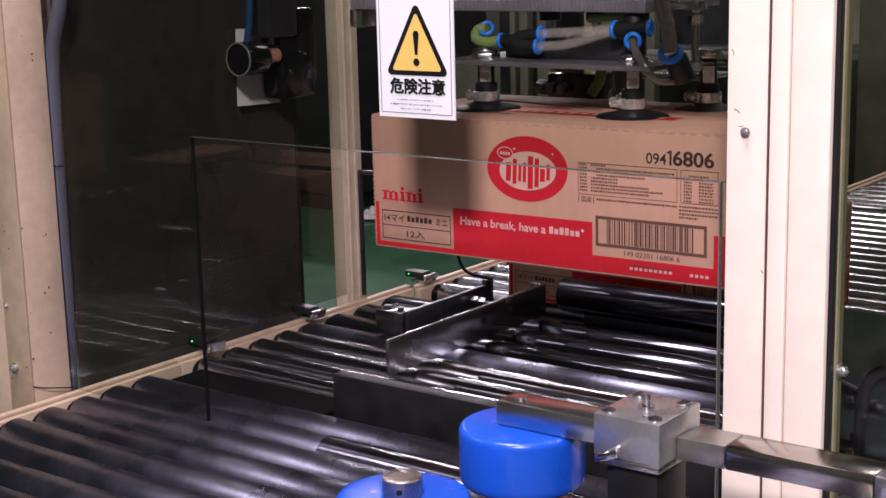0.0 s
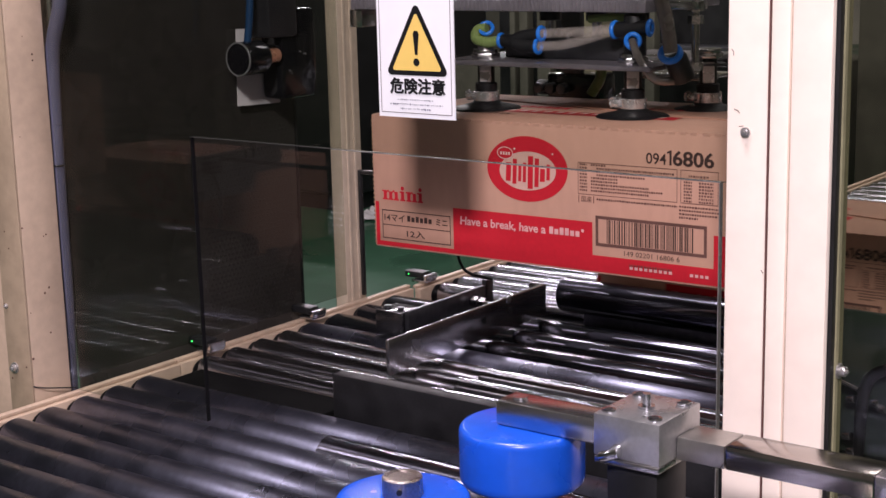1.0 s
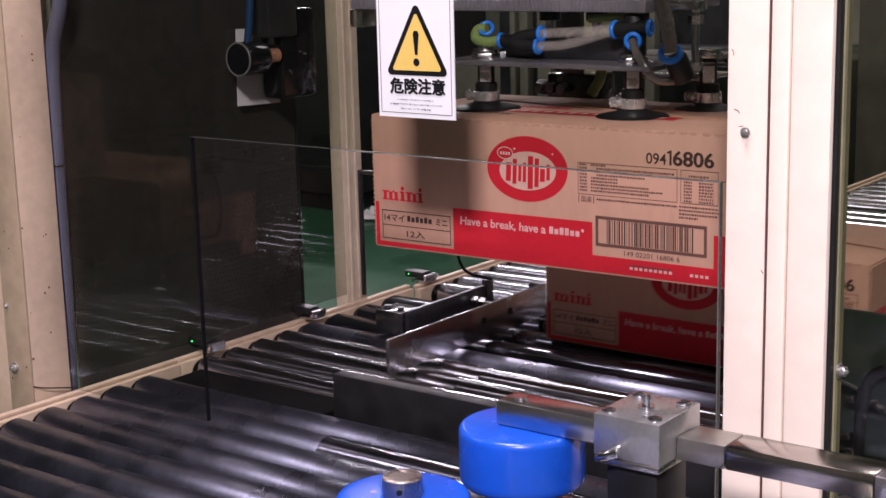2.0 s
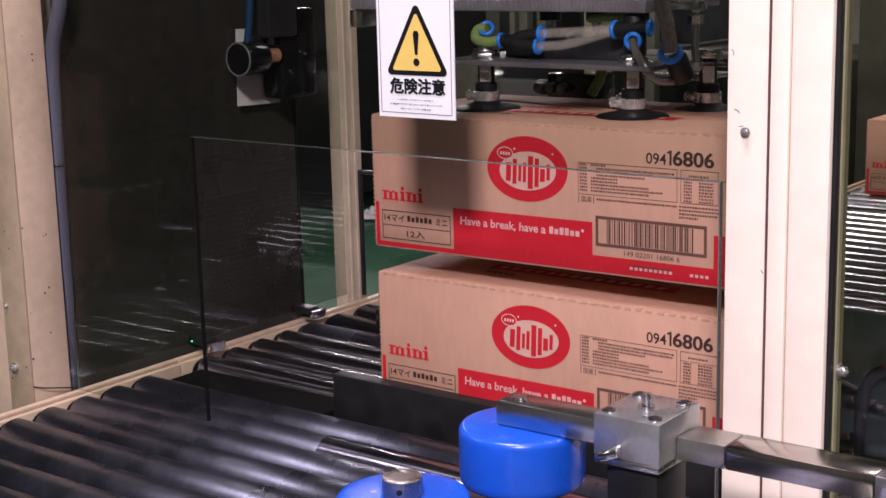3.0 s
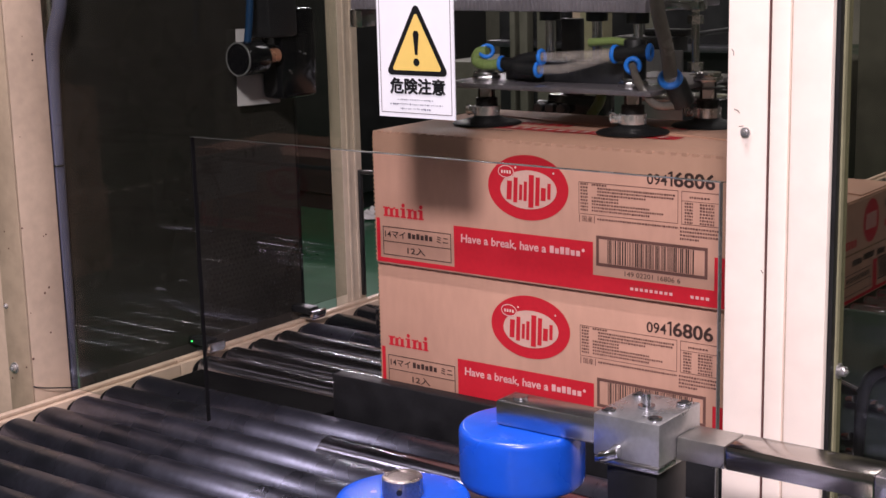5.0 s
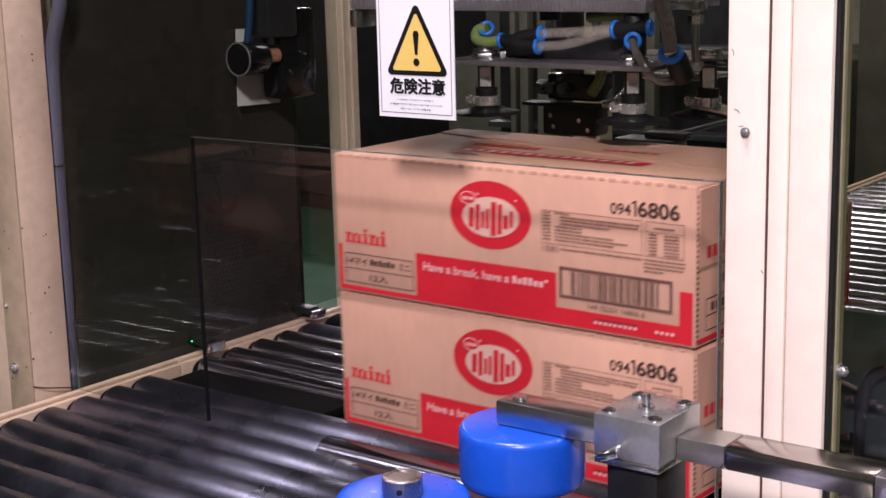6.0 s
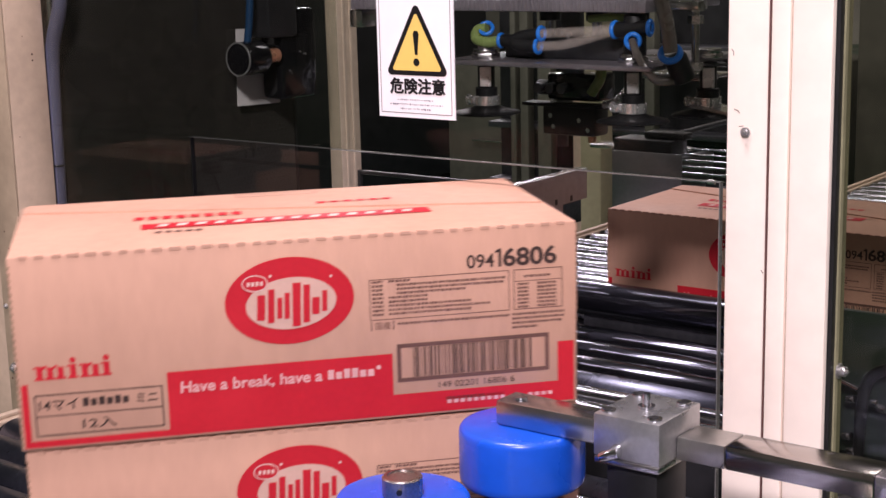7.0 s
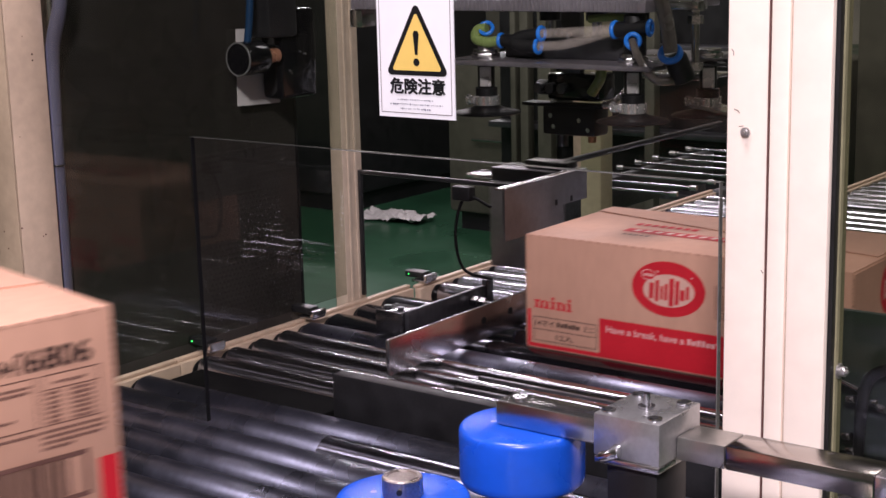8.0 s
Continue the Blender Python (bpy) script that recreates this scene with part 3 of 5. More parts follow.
# ---- carton ----
def carton():
    """A shipping carton; its origin is the lower corner of its printed face."""
    ob = thing("carton", "brown corrugated carton with red band and oval emblem", "carton", group="shipping cartons")
    L, D, H = LEN, DEP, HGT
    bm = box(B(), 0, L, 0, D, 0, H, 0.0022, 2)
    part("body", bm, KRAFT, ob)
    F = Matrix.Translation((0, -0.0005, 0)) @ Matrix.Rotation(radians(90), 4, "X")     # printed face
    F2 = Matrix.Translation((0, -0.0009, 0)) @ Matrix.Rotation(radians(90), 4, "X")
    F3 = Matrix.Translation((0, -0.0013, 0)) @ Matrix.Rotation(radians(90), 4, "X")
    u = L
    # red band: left strip, foot strip, main block, right strip
    bm = poly(B(), F, [(0.003, 0.0025), (L - 0.003, 0.0025), (L - 0.003, 0.0525), (0.962 * u, 0.0525), (0.962 * u, 0.0195), (0.653 * u, 0.0195),
                       (0.653 * u, 0.0535), (0.253 * u, 0.0535), (0.253 * u, 0.0075), (0.018 * u, 0.0075), (0.018 * u, 0.0525), (0.003, 0.0525)])
    part("red_band", bm, RED, ob, "printed red band", False)
    # oval emblem in plain shapes
    cx, cz = 0.4735 * u, 0.1028
    part("emblem", disc(B(), F, cx, cz, 0.0502, 0.0345, turn=0.03), RED, ob, "red oval emblem", False)
    part("emblem_field", disc(B(), F2, cx + 0.001, cz - 0.002, 0.0352, 0.0205, turn=0.06), OVAL_PALE, ob, "pale oval field in the emblem", False)
    bm = B()
    n = 60

    def hoop(x, z, rx, rz, w):
        outer = [bm.verts.new(F3 @ Vector((x + rx * math.cos(2 * math.pi * i / n), z + rz * math.sin(2 * math.pi * i / n), 0))) for i in range(n)]
        inner = [bm.verts.new(F3 @ Vector((x + (rx - w) * math.cos(2 * math.pi * i / n), z + (rz - w) * math.sin(2 * math.pi * i / n), 0))) for i in range(n)]
        for i in range(n):
            bm.faces.new((outer[i], outer[(i + 1) % n], inner[(i + 1) % n], inner[i]))
    hoop(cx - 0.0265, cz + 0.0155, 0.0100, 0.0066, 0.0008)
    disc(bm, F3, cx + 0.0325, cz + 0.0175, 0.0011, 0.0011, 12)
    disc(bm, F3, cx - 0.0145, cz + 0.0205, 0.0011, 0.0011, 12)
    for k in range(4):
        flat(bm, F3, cx - 0.0325 + 0.0034 * k, cx - 0.0305 + 0.0034 * k, cz + 0.0135, cz + 0.0168)
    part("emblem_pattern", bm, WHITE_INK, ob, "pale line marks on the emblem", False)["kind"] = "stuff"
    part("emblem_badge", disc(B(), Matrix.Translation((0, -0.0011, 0)) @ Matrix.Rotation(radians(90), 4, "X"), cx - 0.0265, cz + 0.0155, 0.0102, 0.0068), RED, ob, "small red badge", False)
    # plain slanted strokes in the pale field
    bm = B()
    for x, z0, z1, w, lean in ((-0.0262, -0.0120, 0.0080, 0.0062, 0.0012), (-0.0178, -0.0145, 0.0120, 0.0050, 0.0012), (-0.0105, -0.0115, 0.0050, 0.0038, 0.0008),
                               (-0.0048, -0.0120, 0.0085, 0.0040, 0.0008), (0.0012, -0.0185, 0.0160, 0.0064, 0.0012), (0.0096, -0.0160, 0.0140, 0.0052, 0.0012),
                               (0.0166, -0.0100, 0.0035, 0.0060, 0.0006), (0.0246, -0.0080, 0.0085, 0.0040, 0.0006)):
        poly(bm, F3, [(cx + x, cz + z0 - 0.002), (cx + x + w, cz + z0 - 0.002), (cx + x + w + lean, cz + z1 - 0.002), (cx + x + lean, cz + z1 - 0.002)])
    part("emblem_print", bm, RED, ob, "red strokes in the pale field", False)["kind"] = "stuff"
    # slab-serif word: each letter a body of stems with feet and shoulders
    bm = B()
    w0, xh = 0.0044, 0.0108

    def stem(x, z1=xh, foot=True, shoulder=True):
        """One upright with its serifs, as a single outline."""
        f = 0.0014
        pts = [(x - f, 0), (x + w0 + f, 0), (x + w0 + f, 0.0017), (x + w0, 0.0017), (x + w0, z1)]
        pts += [(x - f * 1.4, z1), (x - f * 1.4, z1 - 0.0016), (x, z1 - 0.0016)] if shoulder else [(x, z1)]
        pts += [(x, 0.0017), (x - f, 0.0017)]
        return poly(bm, W, pts)

    def arch(x0, x1):
        poly(bm, W, [(x0, xh - 0.0034), (x0 + (x1 - x0) * 0.5, xh - 0.0012), (x1, xh - 0.0026), (x1, xh - 0.0002), (x0 + (x1 - x0) * 0.6, xh + 0.0006), (x0, xh - 0.0008)])
    W = F @ Matrix.Translation((0.031 * u, 0.0552, 0))
    for first, count in ((0.0015, 3), (0.0350, 2)):
        for k in range(count):
            x = first + 0.0078 * k
            stem(x, xh if k == 0 else xh - 0.0012, shoulder=k == 0)
            if k:
                arch(x - 0.0078 + w0, x)
    for x in (0.0262, 0.0510):
        stem(x)
        disc(bm, W, x + w0 / 2, xh + 0.0034, 0.0023, 0.0023, 18)
    part("word", bm, RED, ob, "bold red word", False)
    # label box
    bm = outline(B(), F, 0.027 * u, 0.244 * u, 0.011, 0.0437, 0.0009)
    flat(bm, F, 0.027 * u + 0.0009, 0.244 * u - 0.0009, 0.0263, 0.0271)
    part("label_frame", bm, DARK_INK, ob, "thin dark frame", False)
    bm = lettering(B(), "14マイ", F @ Matrix.Translation((0.034 * u, 0.031, 0)), 0.0085, 0.066 * u, 0.012)
    for k in range(6):
        flat(bm, F, (0.108 + 0.0135 * k) * u, (0.118 + 0.0135 * k) * u, 0.0325, 0.0378 if k % 2 else 0.039)
    lettering(bm, "ミニ", F @ Matrix.Translation((0.199 * u, 0.0315, 0)), 0.0075, 0.036 * u, 0.012)
    lettering(bm, "12入", F @ Matrix.Translation((0.105 * u, 0.0145, 0)), 0.0085, 0.058 * u, 0.012)
    part("label_lettering", bm, DARK_INK, ob, "dark label lettering", False)["kind"] = "stuff"
    # line in the red band
    bm = lettering(B(), "Have a break, have a", F2 @ Matrix.Translation((0.275 * u, 0.0345, 0)), 0.0108, 0.25 * u, 0.022, 0.05)
    for k in range(6):
        x = (0.535 + 0.0145 * k) * u
        flat(bm, F2, x, x + 0.0048, 0.0368, 0.0445 if k in (0, 2, 3) else 0.0425)
    disc(bm, F2, 0.627 * u, 0.0435, 0.0018, 0.0018, 16)
    part("band_line", bm, BAND_INK, ob, "pale lettering on the band", False)["kind"] = "stuff"
    # number and panels
    bm = lettering(B(), "094", F @ Matrix.Translation((0.7935 * u, 0.1178, 0)), 0.0112, 0.051 * u, 0.012)
    for dx in (0.0, 0.0005):
        lettering(bm, "6806", F @ Matrix.Translation((0.8605 * u + dx, 0.1176, dx * 0.1)), 0.0150, 0.1 * u, 0.018)
    x = 0.8525 * u
    poly(bm, F, [(x, 0.1178), (x + 0.0023, 0.1178), (x + 0.0023, 0.1326), (x + 0.0008, 0.1326), (x - 0.0028, 0.1306), (x - 0.0028, 0.1291), (x, 0.1298)])
    part("number", bm, DARK_INK, ob, "dark printed number", False)
    bm = outline(B(), F, 0.615 * u, 0.872 * u, 0.0815, 0.1145, 0.0006)
    outline(bm, F, 0.88 * u, 0.972 * u, 0.0815, 0.1145, 0.0006)
    flat(bm, F, 0.8806 * u, 0.9714 * u, 0.1045, 0.105)
    part("panel_frame", bm, BROWN_INK, ob, "thin frames round the fine print", False)
    rng = random.Random(4)
    bm = B()

    def fine(x0, x1, z, h=0.0021):
        x = x0
        while x < x1:
            w = rng.uniform(0.0012, 0.0026)
            flat(bm, F, x, min(x1, x + w), z + rng.uniform(0, 0.0004), z + h)
            x += w + rng.uniform(0.0006, 0.001)
    for k in range(9):
        z = 0.1112 - 0.0033 * k
        fine(0.62 * u, 0.64 * u, z)
        fine((0.65 if k in (0, 4, 5, 6, 7, 8) else 0.665) * u, (0.69, 0.865, 0.862, 0.79, 0.72, 0.72, 0.80, 0.835, 0.80)[k] * u, z)
    for k in range(7):
        z = 0.1012 - 0.0031 * k
        fine(0.888 * u, 0.908 * u, z)
        fine(0.925 * u, 0.96 * u, z)
    fine(0.90 * u, 0.95 * u, 0.1075)
    fine(0.665 * u, 0.872 * u, 0.0765)
    for k in range(4):
        fine(0.877 * u, (0.975, 0.975, 0.97, 0.925)[k] * u, 0.0768 - 0.0036 * k)
    fine(0.75 * u, 0.86 * u, 0.0112, 0.003)
    part("fine_print", bm, BROWN_INK, ob, "rows of fine print", False)["kind"] = "stuff"
    bm = lettering(B(), "国産", F @ Matrix.Translation((0.624 * u, 0.0738, 0)), 0.006, 0.028 * u)
    flat(bm, F, 0.616 * u, 0.618 * u, 0.073, 0.0805)
    flat(bm, F, 0.656 * u, 0.658 * u, 0.073, 0.0805)
    part("origin_mark", bm, BROWN_INK, ob, "small bracketed mark", False)
    bm = B()
    for x0, x1 in ((0.752, 0.86), (0.905, 0.952)):
        x = x0
        while x < x1:
            flat(bm, F2, x * u, (x + 0.008) * u, 0.0088, 0.0118)
            x += 0.0125
    part("band_print", bm, BAND_INK, ob, "fine pale print on the band", False)
    # bar code
    bx0, bx1, bz0, bz1 = 0.6615 * u, 0.9455 * u, 0.0295, 0.0608
    part("bar_code_frame", outline(B(), F, bx0, bx1, bz0, bz1, 0.0032), BROWN_INK, ob, "thick dark frame", False)
    bm = B()
    x = bx0 + 0.013
    while x < bx1 - 0.015:
        w = rng.choice((0.0006, 0.0006, 0.0015))
        flat(bm, F, x, x + w, bz0 + 0.0035, bz1 - 0.0035)
        x += w + rng.choice((0.0006, 0.0006, 0.0015))
    part("bar_code", bm, DARK_INK, ob, "dark bars", False)["kind"] = "stuff"
    part("bar_code_number", lettering(B(), "149 02201 16806 6", F @ Matrix.Translation((0.737 * u, 0.0222, 0)), 0.005, 0.142 * u), DARK_INK, ob,
         "small dark number", False)
    # open flutes at the corner
    bm = B()
    C1 = Matrix.Translation((L + 0.0005, 0, 0)) @ Matrix.Rotation(radians(90), 4, "Z") @ Matrix.Rotation(radians(90), 4, "X")
    for k in range(28):
        z = 0.005 + k * 0.0050
        poly(bm, C1, [(0.0004, z + 0.0004), (0.0042, z), (0.0042, z + 0.0026), (0.0004, z + 0.0030)])
    part("cut_edge", bm, FLUTE_HOLE, ob, "open flutes along the corner", False)
    bm = B()
    for k in range(28):
        z = 0.004 + k * 0.0051
        flat(bm, F, 0.0003, 0.0016, z, z + 0.0026)
    part("cut_edge", bm, KRAFT_EDGE, ob, "frayed flutes along the corner", False)
    # perforated fold along the top edge
    bm = B()
    x = 0.008
    while x < L - 0.01:
        w = rng.uniform(0.006, 0.009)
        box(bm, x, x + w, -0.0005, 0.004, H - 0.0026, H + 0.0004, 0.0003, 1)
        x += w + rng.uniform(0.004, 0.006)
    part("fold_edge", bm, KRAFT, ob, "perforated folded edge")
    # top: outer flap, red strip and print
    T = Matrix.Translation((0, 0, H + 0.0006))
    T2 = Matrix.Translation((0, 0, H + 0.0021))
    bm = B()
    for pts in (((0.004, D - 0.003), (0.004, 0.180), (L - 0.004, 0.086), (L - 0.004, D - 0.003)),):
        lo = [bm.verts.new((x, y, H - 0.001)) for x, y in pts]
        hi = [bm.verts.new((x, y, H + 0.0016)) for x, y in pts]
        bm.faces.new(hi[::-1])
        for i in range(len(pts)):
            j = (i + 1) % len(pts)
            bm.faces.new((lo[i], lo[j], hi[j], hi[i]))
    part("top_flap", bm, KRAFT, ob, "overlapping top flap")
    part("top_strip", flat(B(), T, 0.10, 0.338, 0.076, 0.098), RED, ob, "red printed strip", False)
    bm = B()
    for k in range(14):
        x = 0.112 + k * 0.0155
        poly(bm, Matrix.Translation((0, 0, H + 0.001)), [(x, 0.082), (x + 0.008, 0.082), (x + 0.011, 0.092), (x + 0.003, 0.092)])
    part("strip_print", bm, WHITE_INK, ob, "pale marks on the strip", False)
    bm = B()
    for x0, x1, y0, y1, face in ((0.095, 0.185, 0.118, 0.132, T), (0.25, 0.315, 0.140, 0.148, T2)):
        x = x0
        while x < x1:
            flat(bm, face, x, x + 0.008, y0, y1)
            x += 0.0115
    part("top_print", bm, RED, ob, "red print on the lid", False)["kind"] = "stuff"
    part("top_tag", outline(B(), T2, 0.186, 0.256, 0.192, 0.208, 0.001), BROWN_INK, ob, "thin frame on the lid", False)
    bm = B()
    for k in range(5):
        flat(bm, T, 0.11 + 0.008 * k, 0.1155 + 0.008 * k, 0.058, 0.064)
    part("top_code", bm, BROWN_INK, ob, "small stamped code", False)
    # end face
    E1 = Matrix.Translation((L + 0.0005, 0, 0)) @ Matrix.Rotation(radians(90), 4, "Z") @ Matrix.Rotation(radians(90), 4, "X")
    E2 = Matrix.Translation((L + 0.0013, 0, 0)) @ Matrix.Rotation(radians(90), 4, "Z") @ Matrix.Rotation(radians(90), 4, "X")
    bm = box(B(), L - 0.001, L + 0.0012, 0.003, D - 0.003, 0.0745, H - 0.003, 0.0006, 1)
    part("upper_end_flap", bm, KRAFT, ob, "glued end flap")
    bm = flat(B(), E1, 0.004, D - 0.004, 0.0715, 0.0742)
    part("end_gap", bm, KRAFT_EDGE, ob, "dark gap between end flaps", False)
    bm = disc(B(), E2, 0.114, 0.112, 0.03, 0.032, 40)
    x = 0.02
    for k in range(4):
        flat(bm, E2, 0.018 + k * 0.011, 0.026 + k * 0.011, 0.082, 0.0935)
    flat(bm, E2, 0.168, 0.200, 0.094, 0.104)
    part("end_emblem", bm, RED, ob, "red oval and red word on the end", False)
    bm = B()
    for k in range(5):
        poly(bm, Matrix.Translation((0.0004, 0, 0)) @ E2, [(0.094 + k * 0.008, 0.1), (0.098 + k * 0.008, 0.1), (0.1 + k * 0.008, 0.124), (0.096 + k * 0.008, 0.124)])
    part("end_emblem_pattern", bm, WHITE_INK, ob, "pale strokes within the end emblem", False)
    bm = flat(B(), E1, 0.003, D - 0.003, 0.003, 0.008)
    flat(bm, E1, 0.128, 0.145, 0.008, 0.05)
    flat(bm, E1, D - 0.012, D - 0.003, 0.008, 0.05)
    part("end_band", bm, RED, ob, "red band round the end", False)
    bm = outline(B(), E1, 0.018, 0.122, 0.013, 0.044, 0.001)
    flat(bm, E1, 0.019, 0.121, 0.027, 0.028)
    outline(bm, E1, 0.15, 0.202, 0.016, 0.05, 0.002)
    x = 0.155
    while x < 0.197:
        w = rng.choice((0.0006, 0.0015))
        flat(bm, E1, x, x + w, 0.019, 0.047)
        x += w + rng.choice((0.0006, 0.0015))
    for x0, x1, z in ((0.05, 0.085, 0.058), (0.092, 0.13, 0.06), (0.145, 0.175, 0.058)):
        x = x0
        while x < x1:
            flat(bm, E1, x, x + 0.0035, z - 0.004, z + 0.005)
            x += 0.005
    for k in range(6):
        flat(bm, E2, 0.166 + 0.006 * k, 0.170 + 0.006 * k, 0.124, 0.135)
    for k in range(9):
        flat(bm, E1, 0.028 + k * 0.01, 0.034 + k * 0.01, 0.031, 0.039)
    part("end_label", bm, DARK_INK, ob, "dark label and bar code", False)["kind"] = "stuff"
    return ob


# ---- suction head ----
CUP_PLACES = ((-0.926, 1.307), (-0.746, 1.308), (-0.703, 1.388))
HEAD_AT = Vector((-0.96, 1.27, 1.143))
HEAD_SIZE = 1.046     # the drawing of the head below is this much under true size
HEAD_ORIGIN = Vector((-1.0042, 1.3284, 1.1369))
CUP_LIP = 1.0932


def true_size(ob):
    """Set a thing of the head's drawing at its true size and place."""
    ob.location = Vector(EYE) + (Vector(ob.location) - Vector(EYE)) * HEAD_SIZE
    ob.scale = (HEAD_SIZE, HEAD_SIZE, HEAD_SIZE)


def suction_cup(head, x, y, z):
    """A cup with its hose clip; its origin is the centre of its lip."""
    ob = part("suction_cup", lathe(B(), [(0.0365, 0.0), (0.0375, 0.0008), (0.036, 0.0022), (0.027, 0.0042), (0.017, 0.0066), (0.0125, 0.0095)]), RUBBER, head, "black rubber suction cup")
    ob.location = Vector((x, y, z)) - HEAD_AT
    part("clip", lathe(B(), [(0.0128, 0.0095), (0.0142, 0.0095), (0.0142, 0.0195), (0.0128, 0.0195)], seg=28), CLIP_STEEL, ob, "worm-drive steel clip")
    part("clip_screw", ring(B(), (-0.0195, -0.006, 0.0145), (0.35, 1, 0), 0.0047, 0.0013), CLIP_STEEL, ob, "bright clip ring")
    part("clip_head", box(B(), -0.017, -0.009, -0.015, -0.006, 0.0105, 0.0185, 0.001), CLIP_STEEL, ob)
    part("neck", lathe(B(), [(0.0118, 0.0096), (0.0118, 0.028), (0.0105, 0.0285)], seg=28), RUBBER, ob)
    part("stem", lathe(B(), [(0.0092, 0.0286), (0.0092, 0.056)], seg=20), BLACK, ob, "black stem")
    part("stem_flat", box(B(), -0.0062, 0.0062, -0.0105, -0.0085, 0.0295, 0.051, 0.0008, 1, m=Matrix.Rotation(radians(30), 4, "Z")), ZINC, ob, "bright spanner flat")
    return ob


def suction_head():
    """The plate that rises and sinks, with stems, fittings and hoses; its origin lies at the plate's corner."""
    X, Y, Z = -0.96, 1.27, 1.143
    ob = thing("suction_head", "steel lifting plate with suction stems, fittings and hoses", "suction head", (X, Y, Z))

    def P(x, y, z):
        return (x - X, y - Y, z - Z)
    part("plate", box(B(), 0.0, 0.255, 0, 0.2, 0, 0.005, 0.001), mat("dark_plate", (0.24, 0.22, 0.24), 0.32, 0.6, 0.2, 20), ob)
    part("spine", box(B(), 0.05, 0.20, 0.05, 0.09, 0.005, 0.026, 0.002), DARK_STEEL, ob)
    for cx, cy in CUP_PLACES:
        part("nut", cyl(B(), P(cx, cy, Z + 0.005), P(cx, cy, Z + 0.0105), 0.0155, seg=6, bevel=0.001), STEEL, ob, "steel hexagon nut")
        part("washer", cyl(B(), P(cx, cy, Z + 0.0105), P(cx, cy, Z + 0.0145), 0.0135, seg=20, bevel=0.0008), STEEL, ob)
        part("washer", cyl(B(), P(cx, cy, Z - 0.0022), P(cx, cy, Z - 0.0002), 0.0175, seg=24), DARK_STEEL, ob)
    # green elbow and its first fitting
    part("elbow_base", cyl(B(), P(-0.926, 1.307, Z + 0.012), P(-0.926, 1.307, Z + 0.021), 0.0085, seg=8), ALU, ob)
    part("elbow_hose", hose(B(), [P(-0.919, 1.300, 1.180), P(-0.929, 1.298, 1.178), P(-0.931, 1.297, 1.169), P(-0.918, 1.297, 1.1655), P(-0.903, 1.299, 1.167)], 0.0058), HOSE_GREEN, ob,
         "green plastic hose elbow")
    part("collar", ring(B(), P(-0.919, 1.299, 1.180), (0.35, -0.75, 0.5), 0.0068, 0.0022), BLUE_RING, ob, "blue release collar")
    part("collar", ring(B(), P(-0.901, 1.300, 1.1675), (1, 0.1, 0), 0.0064, 0.0022), BLUE_RING, ob, "blue release collar")
    part("y_fitting", hose(B(), [P(-0.90, 1.300, 1.1675), P(-0.885, 1.300, 1.1675), P(-0.874, 1.300, 1.172), P(-0.851, 1.300, 1.1755)], 0.0068), BLACK, ob, "black plastic branch fitting")
    part("branch", hose(B(), [P(-0.882, 1.299, 1.165), P(-0.872, 1.298, 1.1635), P(-0.854, 1.298, 1.1625)], 0.0072), BLACK, ob)
    for xx, yy, zz in ((-0.850, 1.300, 1.1755), (-0.853, 1.298, 1.1625)):
        part("collar", ring(B(), P(xx, yy, zz), (1, 0, 0.05), 0.0066, 0.0023), BLUE_RING, ob, "blue release collar")
    part("clear_hose", hose(B(), [P(-0.849, 1.300, 1.1757), P(-0.81, 1.30, 1.178), P(-0.763, 1.300, 1.1815)], 0.0052), TUBE, ob, "clear air hose")
    part("clear_hose", hose(B(), [P(-0.852, 1.298, 1.1625), P(-0.815, 1.296, 1.166), P(-0.763, 1.299, 1.180)], 0.0052), TUBE, ob, "clear air hose")
    part("air_hose", hose(B(), [P(-0.693, 1.289, 1.161), P(-0.697, 1.287, 1.191), P(-0.707, 1.285, 1.236), P(-0.713, 1.287, 1.32), P(-0.713, 1.287, 1.42)], 0.0072), mat("hazy_hose", (0.2, 0.18, 0.165), 0.2, spec=0.7), ob, "grey translucent air hose")
    # manifold
    part("manifold", cyl(B(), P(-0.743, 1.307, Z + 0.012), P(-0.743, 1.307, 1.196), 0.0115, seg=20, bevel=0.002), BLACK, ob, "black valve manifold")
    part("manifold_arm", cyl(B(), P(-0.761, 1.300, 1.181), P(-0.724, 1.302, 1.1835), 0.0078, seg=16), BLACK, ob)
    part("manifold_arm", cyl(B(), P(-0.743, 1.307, 1.174), P(-0.7365, 1.292, 1.171), 0.007, seg=16), BLACK, ob)
    part("collar", ring(B(), P(-0.762, 1.300, 1.181), (1, 0, 0), 0.0072, 0.0025), BLUE_RING, ob, "blue release collar")
    part("collar", ring(B(), P(-0.7365, 1.291, 1.171), (0.4, -1, 0), 0.0068, 0.0025), BLUE_RING, ob, "blue release collar")
    part("collar", ring(B(), P(-0.7235, 1.302, 1.1835), (1, 0.2, 0), 0.0068, 0.0024), BLUE_RING, ob, "blue release collar")
    part("thin_hose", hose(B(), [P(-0.7365, 1.290, 1.171), P(-0.722, 1.278, 1.155), P(-0.705, 1.280, 1.135), P(-0.690, 1.30, 1.133)], 0.0042), HAZY_DARK, ob, "clear air hose")
    part("filter_body", cyl(B(), P(-0.692, 1.294, 1.158), P(-0.685, 1.303, 1.132), 0.0115, seg=24, bevel=0.003), BLACK, ob, "black hose connector")
